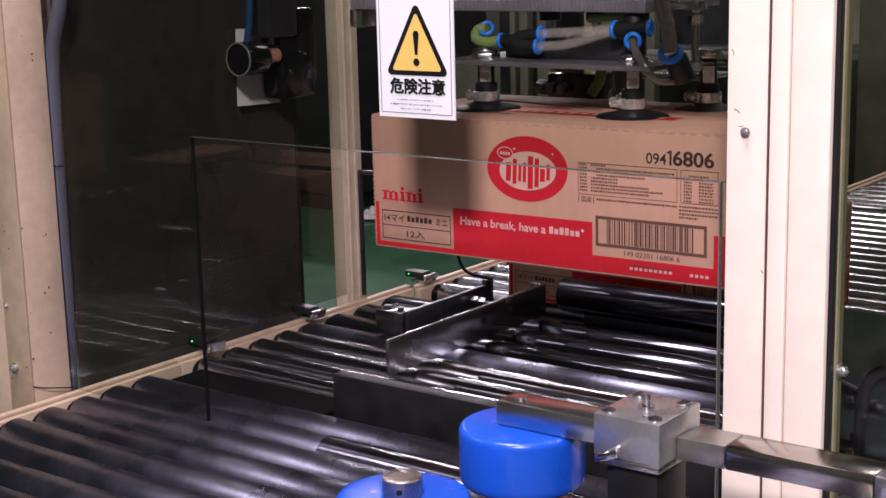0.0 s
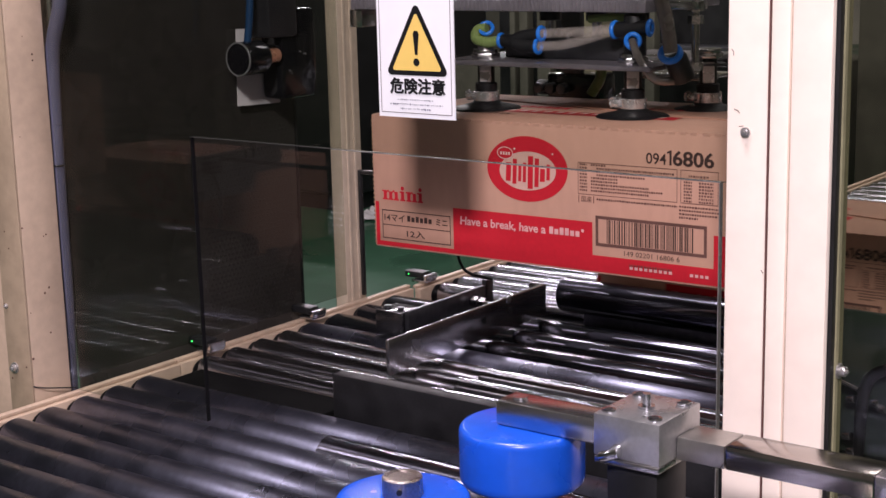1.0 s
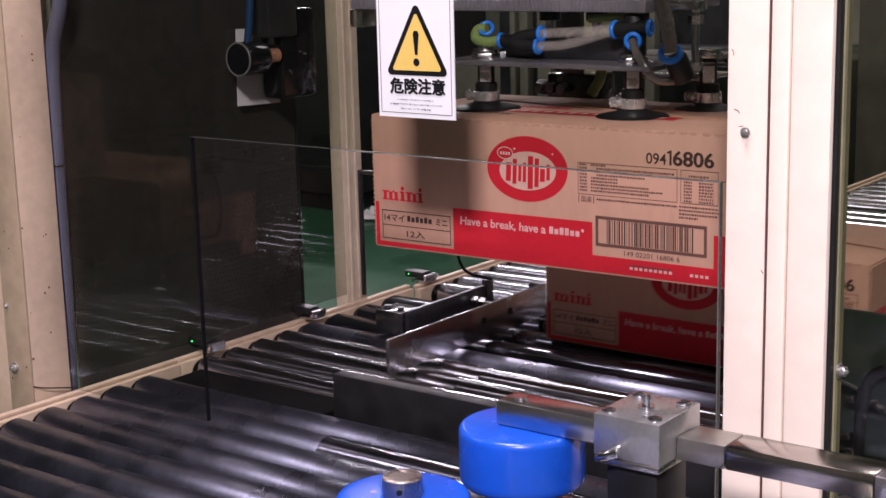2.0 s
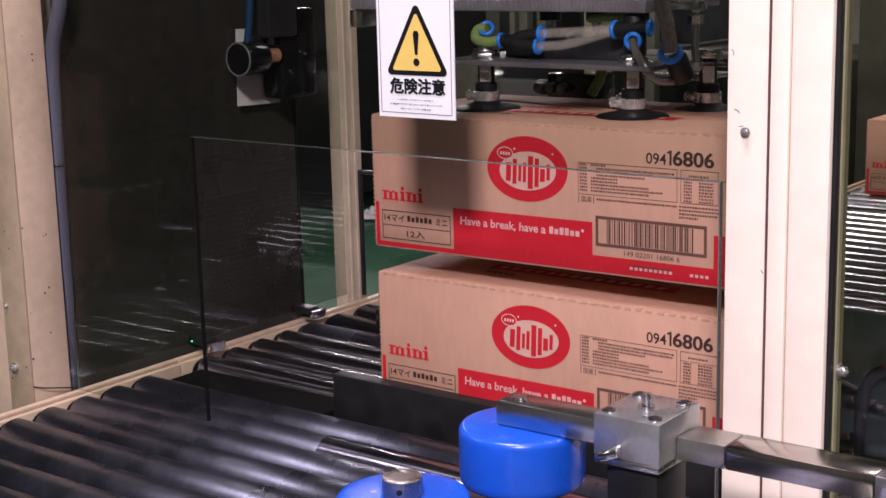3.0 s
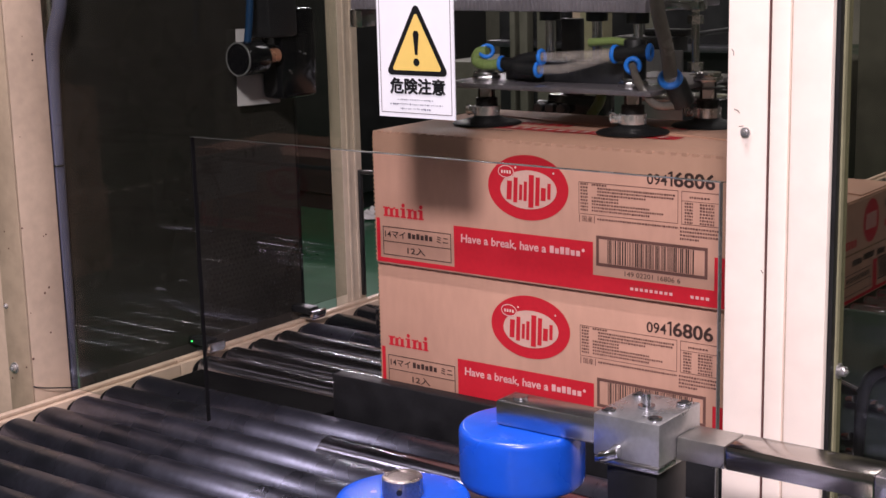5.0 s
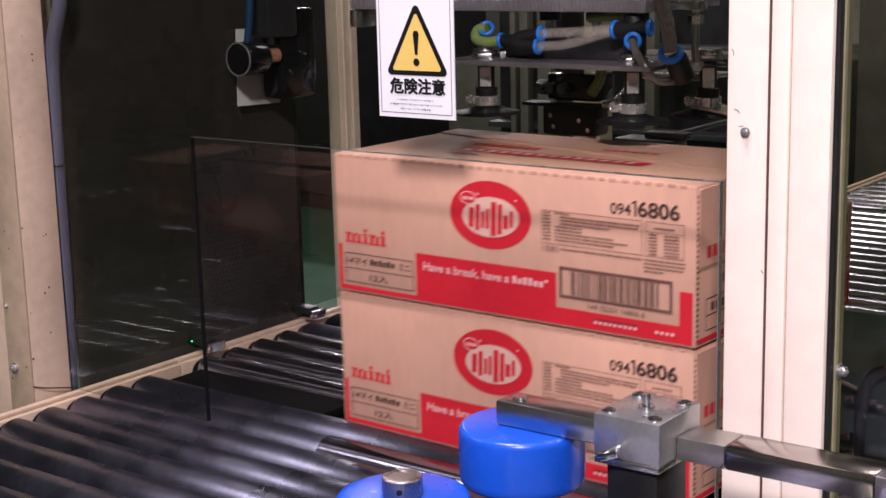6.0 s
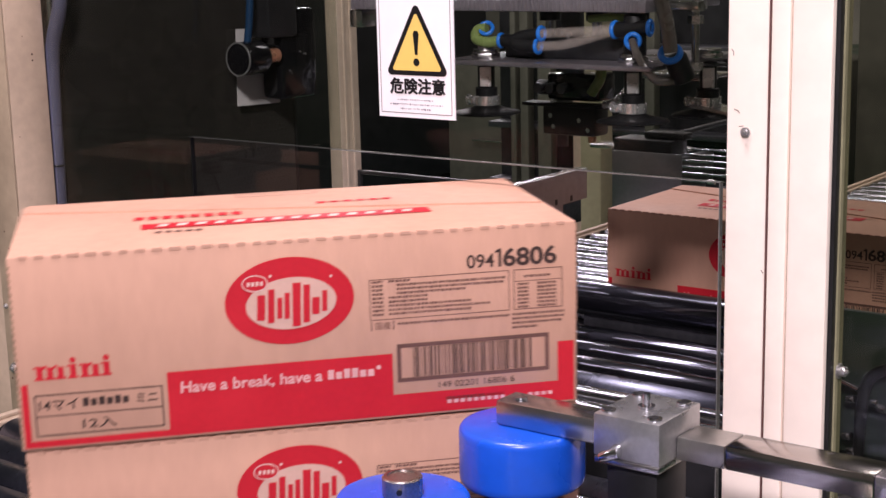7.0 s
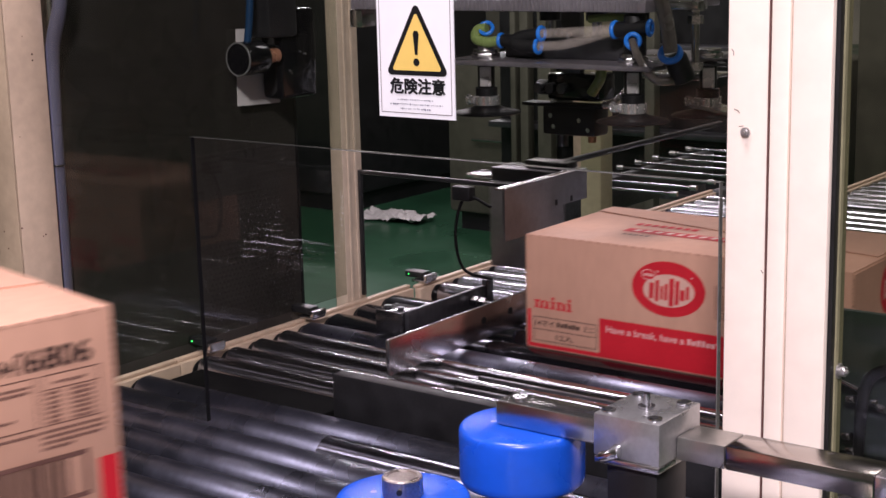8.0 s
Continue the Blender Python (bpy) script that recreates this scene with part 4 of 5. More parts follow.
    part("big_collar", ring(B(), P(-0.693, 1.288, 1.160), (0.3, -0.75, 0.75), 0.0092, 0.0034), BLUE_RING, ob, "blue release collar")
    part("tilted_plate", box(B(), 0.0, 0.055, -0.03, 0.01, 0.0, 0.003, m=Matrix.Translation(P(-0.715, 1.40, 1.098)) @ Matrix.Rotation(radians(8), 4, "Y")), STEEL, ob)
    for rx, ry in ((-0.868, 1.345), (-0.81, 1.345), (-0.746, 1.318)):
        part("rod", cyl(B(), P(rx, ry, Z + 0.005), P(rx, ry, Z + 0.098), 0.0052, seg=18), CHROME, ob, "chromed guide rod")
    # centre valve unit under the plate, on its strap
    part("valve_body", box(B(), -0.950 - X, -0.878 - X, 1.463 - Y, 1.50 - Y, 1.086 - Z, 1.118 - Z, 0.004), BLACK_GLOSS, ob, "black valve body")
    for k in range(3):
        part("valve_port", cyl(B(), P(-0.955 + 0.016 * k, 1.462, 1.101), P(-0.955 + 0.016 * k, 1.450, 1.101), 0.0062, seg=16, bevel=0.001), DARK_STEEL, ob)
    part("valve_boss", cyl(B(), P(-0.966, 1.47, 1.100), P(-0.950, 1.47, 1.100), 0.009, seg=18, bevel=0.002), BLACK, ob)
    part("strap", box(B(), -0.978 - X, -0.862 - X, 1.452 - Y, 1.476 - Y, 1.0795 - Z, 1.0835 - Z, 0.001), RUBBER, ob, "dark flat strap")
    part("lower_block", box(B(), -0.957 - X, -0.884 - X, 1.463 - Y, 1.495 - Y, 1.045 - Z, 1.0793 - Z, 0.004), BLACK, ob, "black lower block")
    for dx, dz in ((-0.944, 1.068), (-0.940, 1.055), (-0.905, 1.064), (-0.893, 1.053)):
        part("screw", cyl(B(), P(dx, 1.4632, dz), P(dx, 1.461, dz), 0.0028, seg=10), CHROME, ob)
    part("probe", cyl(B(), P(-0.938, 1.478, 1.030), P(-0.938, 1.478, 1.045), 0.007, seg=14), DARK_STEEL, ob)
    part("probe", cyl(B(), P(-0.897, 1.478, 1.037), P(-0.897, 1.478, 1.045), 0.005, seg=14), BRASS, ob)
    part("valve_hanger", box(B(), -0.93 - X, -0.905 - X, 1.464 - Y, 1.475 - Y, 1.118 - Z, 1.205 - Z, 0.001), DARK_STEEL, ob)
    # ribbed hose and green tube behind the front stem
    coil = B()
    for k in range(15):
        a = k / 14
        ring(coil, P(-0.852 + 0.040 * a, 1.43, 1.088 + 0.034 * a * a), (0.040, 0.0, 0.068 * a), 0.0034, 0.0012, 12, 6)
    part("ribbed_hose", coil, CLIP_STEEL, ob, "ribbed steel hose")
    part("green_tube", hose(B(), [P(-0.875, 1.44, 1.098), P(-0.862, 1.44, 1.12), P(-0.866, 1.44, 1.145)], 0.006), HOSE_GREEN, ob, "green plastic hose")
    part("green_tube", hose(B(), [P(-0.81, 1.33, 1.1895), P(-0.78, 1.33, 1.1915), P(-0.752, 1.325, 1.189)], 0.0042), HOSE_GREEN, ob, "green plastic hose")
    part("rear_plate", box(B(), -0.80 - X, -0.712 - X, 1.40 - Y, 1.47 - Y, 1.1225 - Z, 1.1265 - Z, 0.001), STEEL, ob, "steel rear plate")
    part("rear_rod", cyl(B(), P(-0.745, 1.45, 1.137), P(-0.69, 1.45, 1.137), 0.0042, seg=14), CHROME, ob)
    part("screw", cyl(B(), P(-0.836, 1.33, Z + 0.026), P(-0.836, 1.33, Z + 0.032), 0.004, seg=10), STEEL, ob)
    true_size(ob)
    return ob


def head_carrier():
    """The fixed beam and cylinders above the head."""
    ob = thing("head_carrier", "knurled steel carrier plate with black cylinders above the head", "carrier", (-1.1, 1.29, 1.1985))
    part("plate", box(B(), 0.0, 0.378, 0, 0.16, 0, 0.012, 0.001), ALU, ob)
    bm = B()
    for k in range(74):
        box(bm, 0.002 + k * 0.005, 0.0045 + k * 0.005, -0.0012, 0.0, 0.001, 0.011)
    part("knurling", bm, ALU, ob, "ribbed front edge", False)
    for rx, ry in ((-0.868, 1.345), (-0.81, 1.345), (-0.746, 1.318)):
        part("guide_sleeve", cyl(B(), (rx + 1.1, ry - 1.29, -0.012), (rx + 1.1, ry - 1.29, -0.0003), 0.0115, seg=20, bevel=0.001), BLACK, ob)
    part("cylinder", box(B(), 0.20, 0.34, 0.02, 0.12, 0.0125, 0.30, 0.004), BLACK, ob)
    part("hanger", box(B(), -0.006, 0.012, 0.005, 0.03, -0.02, -0.0005, 0.001), STEEL, ob)
    part("beam", box(B(), 0.0, 0.378, 0.03, 0.10, 0.30, 0.38, 0.004), DARK_STEEL, ob)
    part("stud", cyl(B(), (0.412, 0.04, -0.06), (0.412, 0.04, 0.05), 0.004, seg=12), STEEL, ob)
    for z in (-0.058, -0.012, 0.0):
        part("nut", cyl(B(), (0.412, 0.04, z), (0.412, 0.04, z + 0.008), 0.008, seg=6), STEEL, ob)
    part("stud_arm", box(B(), 0.378, 0.42, 0.03, 0.05, 0.002, 0.01, 0.001), STEEL, ob)
    true_size(ob)
    return ob


# ---- guide wheels ----
def guide_wheel(arm, x, y, ztop, hub):
    at = Vector((x, y, ztop - 0.047)) - Vector(arm.location)
    ob = part("guide_wheel", lathe(B(), [(0.012, 0.0), (0.044, 0.0), (0.0475, 0.0012), (0.0492, 0.004), (0.0495, 0.008), (0.0495, 0.041), (0.0490, 0.0442), (0.0475, 0.0463), (0.045, 0.047), (0.012, 0.047)], seg=64), BLUE, arm,
              "blue urethane guide wheel")
    ob.location = at
    part("spindle", cyl(B(), (0, 0, -0.06), (0, 0, 0.0465), 0.0115, seg=24), STEEL, ob)
    if hub:
        part("hub", lathe(B(), [(0.0148, 0.0472), (0.0148, 0.0605), (0.0138, 0.0615), (0.0112, 0.0615), (0.0108, 0.0605), (0.004, 0.0605)], seg=36), mat("worn_collar_steel", (0.36, 0.31, 0.285), 0.3, 0.95, 0.25, 60), ob, "worn steel shaft collar")
        part("set_screw", cyl(B(), (0.0075, -0.0128, 0.054), (0.0082, -0.0142, 0.054), 0.0022, seg=10), BLACK, ob)
    return ob


def wheel_stand():
    ob = thing("wheel_guide", "two blue guide wheels on a steel arm and black column", "carton guide", (-0.54, 0.935, 0.897))
    guide_wheel(ob, -0.6185, 0.9125, 0.904, False)
    guide_wheel(ob, -0.642, 0.7915, 0.880, True)
    part("wheel_beam", box(B(), -0.12, 0.03, -0.16, -0.01, -0.15, -0.121, 0.003), DARK_STEEL, ob)
    part("arm_bar", box(B(), -0.094, 0.0, -0.036, -0.008, 0.0075, 0.027, 0.002), STEEL, ob)
    part("pin", cyl(B(), (-0.08, -0.022, 0.0272), (-0.08, -0.022, 0.029), 0.006, seg=18), CHROME, ob)
    block = part("clamp_block", box(B(), 0.0, 0.0545, -0.045, 0.018, 0.004, 0.036, 0.001), mat("milled_steel", (0.5, 0.5, 0.51), 0.3, 0.85, 0.12, 30, 0.04, 300), ob, "milled steel clamp block")
    for dx, dy in ((0.008, -0.036), (0.046, -0.036), (0.008, 0.009), (0.046, 0.009)):
        part("screw", cyl(B(), (dx, dy, 0.036), (dx, dy, 0.0378), 0.0058, seg=18, bevel=0.0006), CHROME, block, "socket screw")
        part("socket", cyl(B(), (dx, dy, 0.0378), (dx, dy, 0.0382), 0.0031, seg=6), BLACK, block)
    part("stud", cyl(B(), (0.027, -0.014, 0.036), (0.027, -0.014, 0.047), 0.0032, seg=12), CHROME, block)
    part("washer", cyl(B(), (0.027, -0.014, 0.036), (0.027, -0.014, 0.038), 0.0065, seg=18), CHROME, block)
    part("lever", cyl(B(), (0.020, -0.045, 0.012), (0.020, -0.054, 0.010), 0.004, seg=12), CHROME, block)
    part("lever_knob", cyl(B(), (0.012, -0.055, 0.007), (0.027, -0.054, 0.013), 0.0042, seg=12, bevel=0.001), CHROME, block)
    part("stub_bar", box(B(), 0.055, 0.093, -0.02, 0.012, 0.003, 0.0205, 0.001), mat("brushed_bar", (0.42, 0.4, 0.38), 0.28, 0.95, 0.12, 20), ob, "brushed steel stub bar")
    part("cross_bar", box(B(), 0.0938, 0.2025, -0.0202, 0.012, 0.003, 0.0207, 0.0012), mat("polished_bar", (0.42, 0.385, 0.37), 0.13, 1.0, 0.2, 10, rvary=0.05), ob, "dark polished steel cross bar")
    part("bar_end", box(B(), 0.203, 0.219, -0.022, 0.014, 0.001, 0.0215, 0.002), mat("pale_bar_end", (0.5, 0.48, 0.52), 0.25, 0.9), ob, "steel end block")
    part("bar_post", box(B(), 0.2035, 0.2185, -0.018, 0.01, -0.897, 0.0008, 0.002), DARK_STEEL, ob)
    part("column", box(B(), 0.008, 0.05, -0.04, 0.006, -0.26, -0.0015, 0.002), BLACK, ob, "black column")
    part("column_cap", box(B(), 0.001, 0.0545, -0.046, 0.013, -0.0014, 0.0038, 0.001), STEEL, ob)
    part("cross_foot", box(B(), -0.2, 0.3, -0.06, 0.02, -0.34, -0.2605, 0.003), DARK_STEEL, ob)


# ---- pusher ----
def pusher():
    """The plate that pushes a carton onto the stacking rollers; its origin is the plate's foot at its front face."""
    ob = thing("carton_pusher", "grey steel pusher plate hanging from a black carriage", "pusher", (-1.266, 2.15, 0))
    part("plate", box(B(), 0.0, 0.131, 0.0, 0.004, 0.788, 0.918, 0.001), GUIDE_STEEL, ob)
    part("carriage", box(B(), 0.0, 0.11, 0.005, 0.06, 0.912, 0.938, 0.002), BLACK, ob)
    part("lug", box(B(), -0.05, 0.002, 0.01, 0.05, 0.918, 0.924, 0.001), STEEL, ob)
    part("link", box(B(), 0.05, 0.125, 0.02, 0.05, 0.9385, 0.95, 0.002), BLACK, ob)
    part("rod", cyl(B(), (0.03, 0.061, 0.926), (0.03, 0.7, 0.926), 0.005, seg=14), BLACK, ob)
    return ob


# ---- side of the machine ----
def side_screen():
    ob = thing("side_screen", "dark perforated screen in the machine's side frame", "screen", (-1.425, 1.13, 0.70))
    part("screen", box(B(), 0.0, 0.004, 0.0, 0.405, 0.03, 1.0), NET, ob)
    part("edge", box(B(), -0.001, 0.005, 0.4052, 0.41, 0.03, 1.0), BLACK, ob)
    bm = B()
    for i in range(22):
        for j in range(46):
            y, z = 0.225 + i * 0.0078 + (0.0039 if j % 2 else 0), 0.06 + j * 0.0072
            cyl(bm, (0.004, y, z), (0.0046, y, z), 0.0017, seg=6)
    me = part("mesh_dots", bm, mat("screen_mesh", (0.03, 0.027, 0.025), 0.6), ob, "fine round perforations", False)
    me["kind"] = "stuff"


def sensor(y, label, led):
    ob = thing("photo_sensor", label, "sensor", (-1.40, y, TOP + 0.002), group="sensors")
    part("body", box(B(), -0.02, 0.016, -0.008, 0.012, 0.006, 0.016, 0.002), BLACK, ob)
    part("bracket", box(B(), -0.004, 0.024, -0.012, 0.016, 0.0, 0.004, 0.001), STEEL, ob)
    part("clip", box(B(), 0.02, 0.026, -0.012, 0.016, 0.004, 0.013, 0.001), STEEL, ob)
    part("lamp", cyl(B(), (-0.012, -0.0088, 0.011), (-0.012, -0.0078, 0.011), 0.0008, seg=10), led, ob, "small glowing lamp")


def regulator():
    ob = thing("air_regulator", "black air valve with brass nipple on the machine's side", "valve", (-1.37, 1.378, 1.1275))
    part("body", cyl(B(), (0.0, 0.0, 0.0), (0.0, 0.045, 0.0), 0.022, seg=32, bevel=0.005), BLACK_GLOSS, ob)
    part("nipple", cyl(B(), (0.0, 0.045, 0.0), (0.0, 0.074, 0.0), 0.0098, seg=20, bevel=0.001), BRASS, ob)
    part("nipple_ring", ring(B(), (0.0, 0.048, 0.0), (0, 1, 0), 0.010, 0.002), STEEL, ob)
    part("hose", hose(B(), [(0.0, 0.02, 0.02), (0.002, 0.025, 0.06), (0.0, 0.03, 0.12), (-0.01, 0.04, 0.3)], 0.005), mat("blue_hose", (0.008, 0.035, 0.085), 0.25), ob)
    part("block", box(B(), -0.035, 0.004, 0.080, 0.15, -0.06, 0.06, 0.006), BLACK_GLOSS, ob)
    part("ring_edge", ring(B(), (0.0, 0.002, 0.0), (0, 1, 0), 0.0212, 0.0012), mat("grey_rim", (0.12, 0.12, 0.115), 0.4), ob)
    # scattered chrome specks stand in for glints on the glossy block
    rng = random.Random(8)
    for k in range(9):
        y, z = rng.uniform(0.092, 0.145), rng.uniform(-0.05, 0.055)
        part("glint_speck", cyl(B(), (0.0035, y, z), (0.0052, y, z), 0.0016, seg=8), CHROME, ob)
    part("arm", box(B(), -0.03, -0.011, 0.04, 0.09, -0.012, 0.012, 0.002), BLACK, ob)
    part("top_block", box(B(), -0.03, 0.012, 0.05, 0.105, 0.024, 0.11, 0.004), BLACK, ob)
    tag = thing("paper_tag", "white paper tag hanging behind the valve", "tag", (-1.408, 1.412, 1.0615))
    part("sheet", box(B(), 0.0, 0.0006, 0.0, 0.082, 0.0, 0.102, m=Matrix.Rotation(radians(-2), 4, "X")), PAPER, tag)


# ---- behind the machine ----
def rear_frame():
    fr = thing("rear_frame", "olive-cream steel frame behind the machine", "machine frame", (0, 0, 0))
    for x, y, w, m in ((-1.62, 2.62, 0.05, OLIVE), (-1.62, 3.4, 0.06, OLIVE), (-2.25, 3.6, 0.05, CREAM_DIM), (-1.30, 3.75, 0.05, OLIVE)):
        part("post", box(B(), x, x + w, y, y + w, 0, 2.2, 0.004), m, fr)
    part("beam", box(B(), -2.25, -1.25, 3.66, 3.70, 1.30, 1.36, 0.004), OLIVE, fr)
    ob = thing("infeed_guide", "grey steel infeed side guide plate with two slots", "guide plate", (-1.118, 1.61, 0.872))
    bm = B()
    sides = [[bm.verts.new((x, y, z)) for y, z in ((0, 0), (0.145, 0), (0.145, 0.028), (0.21, 0.028), (0.21, 0.072), (0, 0.072))] for x in (0.0, 0.004)]
    bm.faces.new(sides[0][::-1])
    bm.faces.new(sides[1])
    for k in range(6):
        bm.faces.new((sides[0][k], sides[0][(k + 1) % 6], sides[1][(k + 1) % 6], sides[1][k]))
    bmesh.ops.recalc_face_normals(bm, faces=bm.faces)
    part("plate", bm, GUIDE_STEEL, ob, "", False)
    part("lip", box(B(), -0.012, 0.0, 0, 0.21, 0.069, 0.072, 0.0005), STEEL, ob)
    part("arm", box(B(), -0.29, -0.0125, 0.05, 0.056, 0.063, 0.069, 0.001), BLACK, ob)
    part("arm_post", box(B(), -0.296, -0.2905, 0.05, 0.056, -0.122, 0.069, 0.001), BLACK, ob)
    for y in (0.125, 0.165):
        part("slot", box(B(), 0.0041, 0.0047, y, y + 0.005, 0.03, 0.038), BLACK, ob, "dark slot", False)
    cab = thing("cable_loop", "black sensor cable looping beside the infeed guide", "cable", (-1.16, 1.60, 0.85))
    part("cable", hose(B(), [(0.03, 0.0, 0.07), (-0.012, 0.0, 0.08), (-0.03, 0.0, 0.03), (-0.018, 0.0, -0.02), (0.03, 0.0, -0.03)], 0.0022), RUBBER, cab)
    part("plug", box(B(), -0.03, 0.0, -0.008, 0.008, 0.075, 0.095, 0.003), BLACK, cab)


def far_machine():
    """Dark machines and bright rollers further back in the hall."""
    for x, y, w, d, h in ((-3.9, 5.2, 1.6, 0.9, 0.75), (-5.6, 6.4, 1.6, 1.2, 1.5), (-2.2, 5.6, 1.2, 0.8, 1.35), (-0.9, 5.2, 1.3, 0.9, 1.5), (0.7, 4.4, 1.0, 0.9, 1.3), (-6.45, 5.25, 1.92, 1.7, 1.5)):
        dark = x < -6
        ob = thing("far_machine", "dark machine body across the green aisle" if dark else "grey-green machine cabinet far back in the hall", "machine", (x, y, 0), group="far machines")
        part("cabinet", box(B(), 0, w, 0, d, 0.08, h, 0.02), BLACK if dark else FAR_PAINT, ob)
        part("plinth", box(B(), 0.04, w - 0.04, 0.04, d - 0.04, 0, 0.0795), BLACK, ob)
        for k in range(3):
            part("rail", cyl(B(), (0.15 + 0.22 * k, -0.02, h * 0.55 + k * 0.08), (w * 0.5 + 0.22 * k, -0.02, h * 0.55 + k * 0.08), 0.006, seg=10), STEEL, ob)


def streak_rods():
    """A made-up narrow conveyor behind the machine; its thin rods draw bright streaks."""
    for x0, x1, y0, y1, label in ((-1.74, -1.42, 2.66, 3.42, "made-up row of thin rods for the bright streaks behind the posts"),):
        cv = thing("roller_conveyor", label, "conveyor", (x0, y0, 0), group="conveyor sections")
        # thin bright rods imitate streaks of reflected light
        roller(cv, x0 + 0.03, x1 - 0.03, [y0 + 0.04 + 0.085 * k for k in range(int((y1 - y0) / 0.085))], 0.003, ROLLER)
        for x in (x0, x1 - 0.026):
            part("side_rail", box(B(), x - x0, x - x0 + 0.026, 0, y1 - y0, TOP - 0.10, TOP - 0.022, 0.002), DARK_STEEL, cv)
            for y in (0.04, y1 - y0 - 0.08):
                part("leg", box(B(), x - x0, x - x0 + 0.026, y, y + 0.04, 0, TOP - 0.1005, 0.002), DARK_STEEL, cv)


def far_rack():
    """Dark and olive uprights across the aisle, on a made-up rack behind the machine."""
    ob = thing("storage_rack", "olive and dark steel uprights on a made-up dark rack", "rack", (-3.0, 4.2, 0))
    # black panel added only to darken the view between the uprights
    part("darkening_panel", box(B(), 0.0, 0.95, 0.12, 0.14, 0.42, 1.16), BLACK, ob, "added black panel that darkens the background")
    for x0, x1 in ((0.124, 0.145), (0.164, 0.196), (0.235, 0.288), (0.466, 0.49), (0.647, 0.682)):
        part("upright", box(B(), x0, x1, 0.0, 0.04, 0, 1.5, 0.003), OLIVE if x0 == 0.466 else FAR_PAINT, ob)
    for z in (0.42, 0.62, 0.9):
        part("shelf", box(B(), 0.0, 0.95, 0.041, 0.119, z, z + 0.02, 0.002), DARK_STEEL, ob)


def floor_wrap():
    """Crumpled white plastic film on the floor."""
    ob = thing("plastic_wrap", "crumpled white plastic film lying on the green floor", "plastic film", (-4.245, 5.246, 0.004))
    bm = B()
    bmesh.ops.create_grid(bm, x_segments=28, y_segments=10, size=0.5)
    for v in bm.verts:
        q = noise.noise(v.co * 7) + 0.5 * noise.noise(v.co * 19)
        v.co = Vector((v.co.x * 0.36, v.co.y * 0.16 * (1 + 0.5 * noise.noise(Vector((v.co.x * 5, 3, 0)))), 0.02 + 0.03 * max(-0.5, q)))
    part("film", bm, PAPER, ob)
    wire = thing("tie_wire", "thin dark wire tied to the cream post", "wire", (-1.46, 1.05, 0.76))
    part("strand", hose(B(), [(0.008, 0.004, 0.012), (0.030, 0.003, 0.008), (0.053, 0.005, 0.004), (0.06, 0.055, -0.008)], 0.0009, seg=8), RUBBER, wire)


def right_side():
    """Chain drive and cover seen past the guard door."""
    ob = thing("drive_cover", "dark green-black drive cover beside the conveyor", "cover", (-0.58, 1.40, 0.40))
    part("cover", box(B(), 0, 0.17, 0.012, 0.02, 0.0, 0.495, 0.003, m=Matrix.Identity(4)), mat("dark_green_paint", (0.02, 0.03, 0.022), 0.45), ob)
    part("foot", box(B(), 0.02, 0.15, 0.0, 0.03, -0.4, 0.0, 0.002), DARK_STEEL, ob)
    part("cable", hose(B(), [(0.045, 0.0, 0.28), (0.048, 0.0, 0.40), (0.06, 0.0, 0.435), (0.09, 0.0, 0.445)], 0.006), RUBBER, ob)
    for x, z in ((0.033, 0.405), (0.058, 0.405), (0.066, 0.40), (0.03, 0.365), (0.035, 0.35), (0.058, 0.325), (0.066, 0.33), (0.072, 0.445)):
        part("fitting", cyl(B(), (x, 0.0, z), (x + 0.009, -0.004, z + 0.002), 0.0045, seg=10, bevel=0.001), CHROME, ob)
    part("pipe", cyl(B(), (0.02, -0.002, 0.425), (0.045, -0.004, 0.418), 0.003, seg=10), CHROME, ob)


# ---- build ----
setting()
machine_frame()
guard_sheet()
warning_sign()
conveyor()
guide_plate()
STOP = stop_plate()
GATE = gate_bar()
LIFT = lift_bars()
CARTON_1 = carton()
CARTON_2 = copy_thing(CARTON_1, pose(-1.055, 1.77, TOP))
CARTON_3 = copy_thing(CARTON_1, pose(-0.2, 1.77, TOP))
HEAD = suction_head()
CUPS = [suction_cup(HEAD, cx, cy, CUP_LIP) for cx, cy in CUP_PLACES]
head_carrier()
wheel_stand()
PUSH = pusher()
side_screen()
sensor(1.317, "black photo sensor with lit lamp on the rail", LED)
sensor(1.518, "black photo sensor on a bent steel bracket", BLACK)
sensor(1.781, "black photo sensor with green lamp on the rail", LED)
regulator()
rear_frame()
far_machine()
streak_rods()
far_rack()
floor_wrap()
right_side()


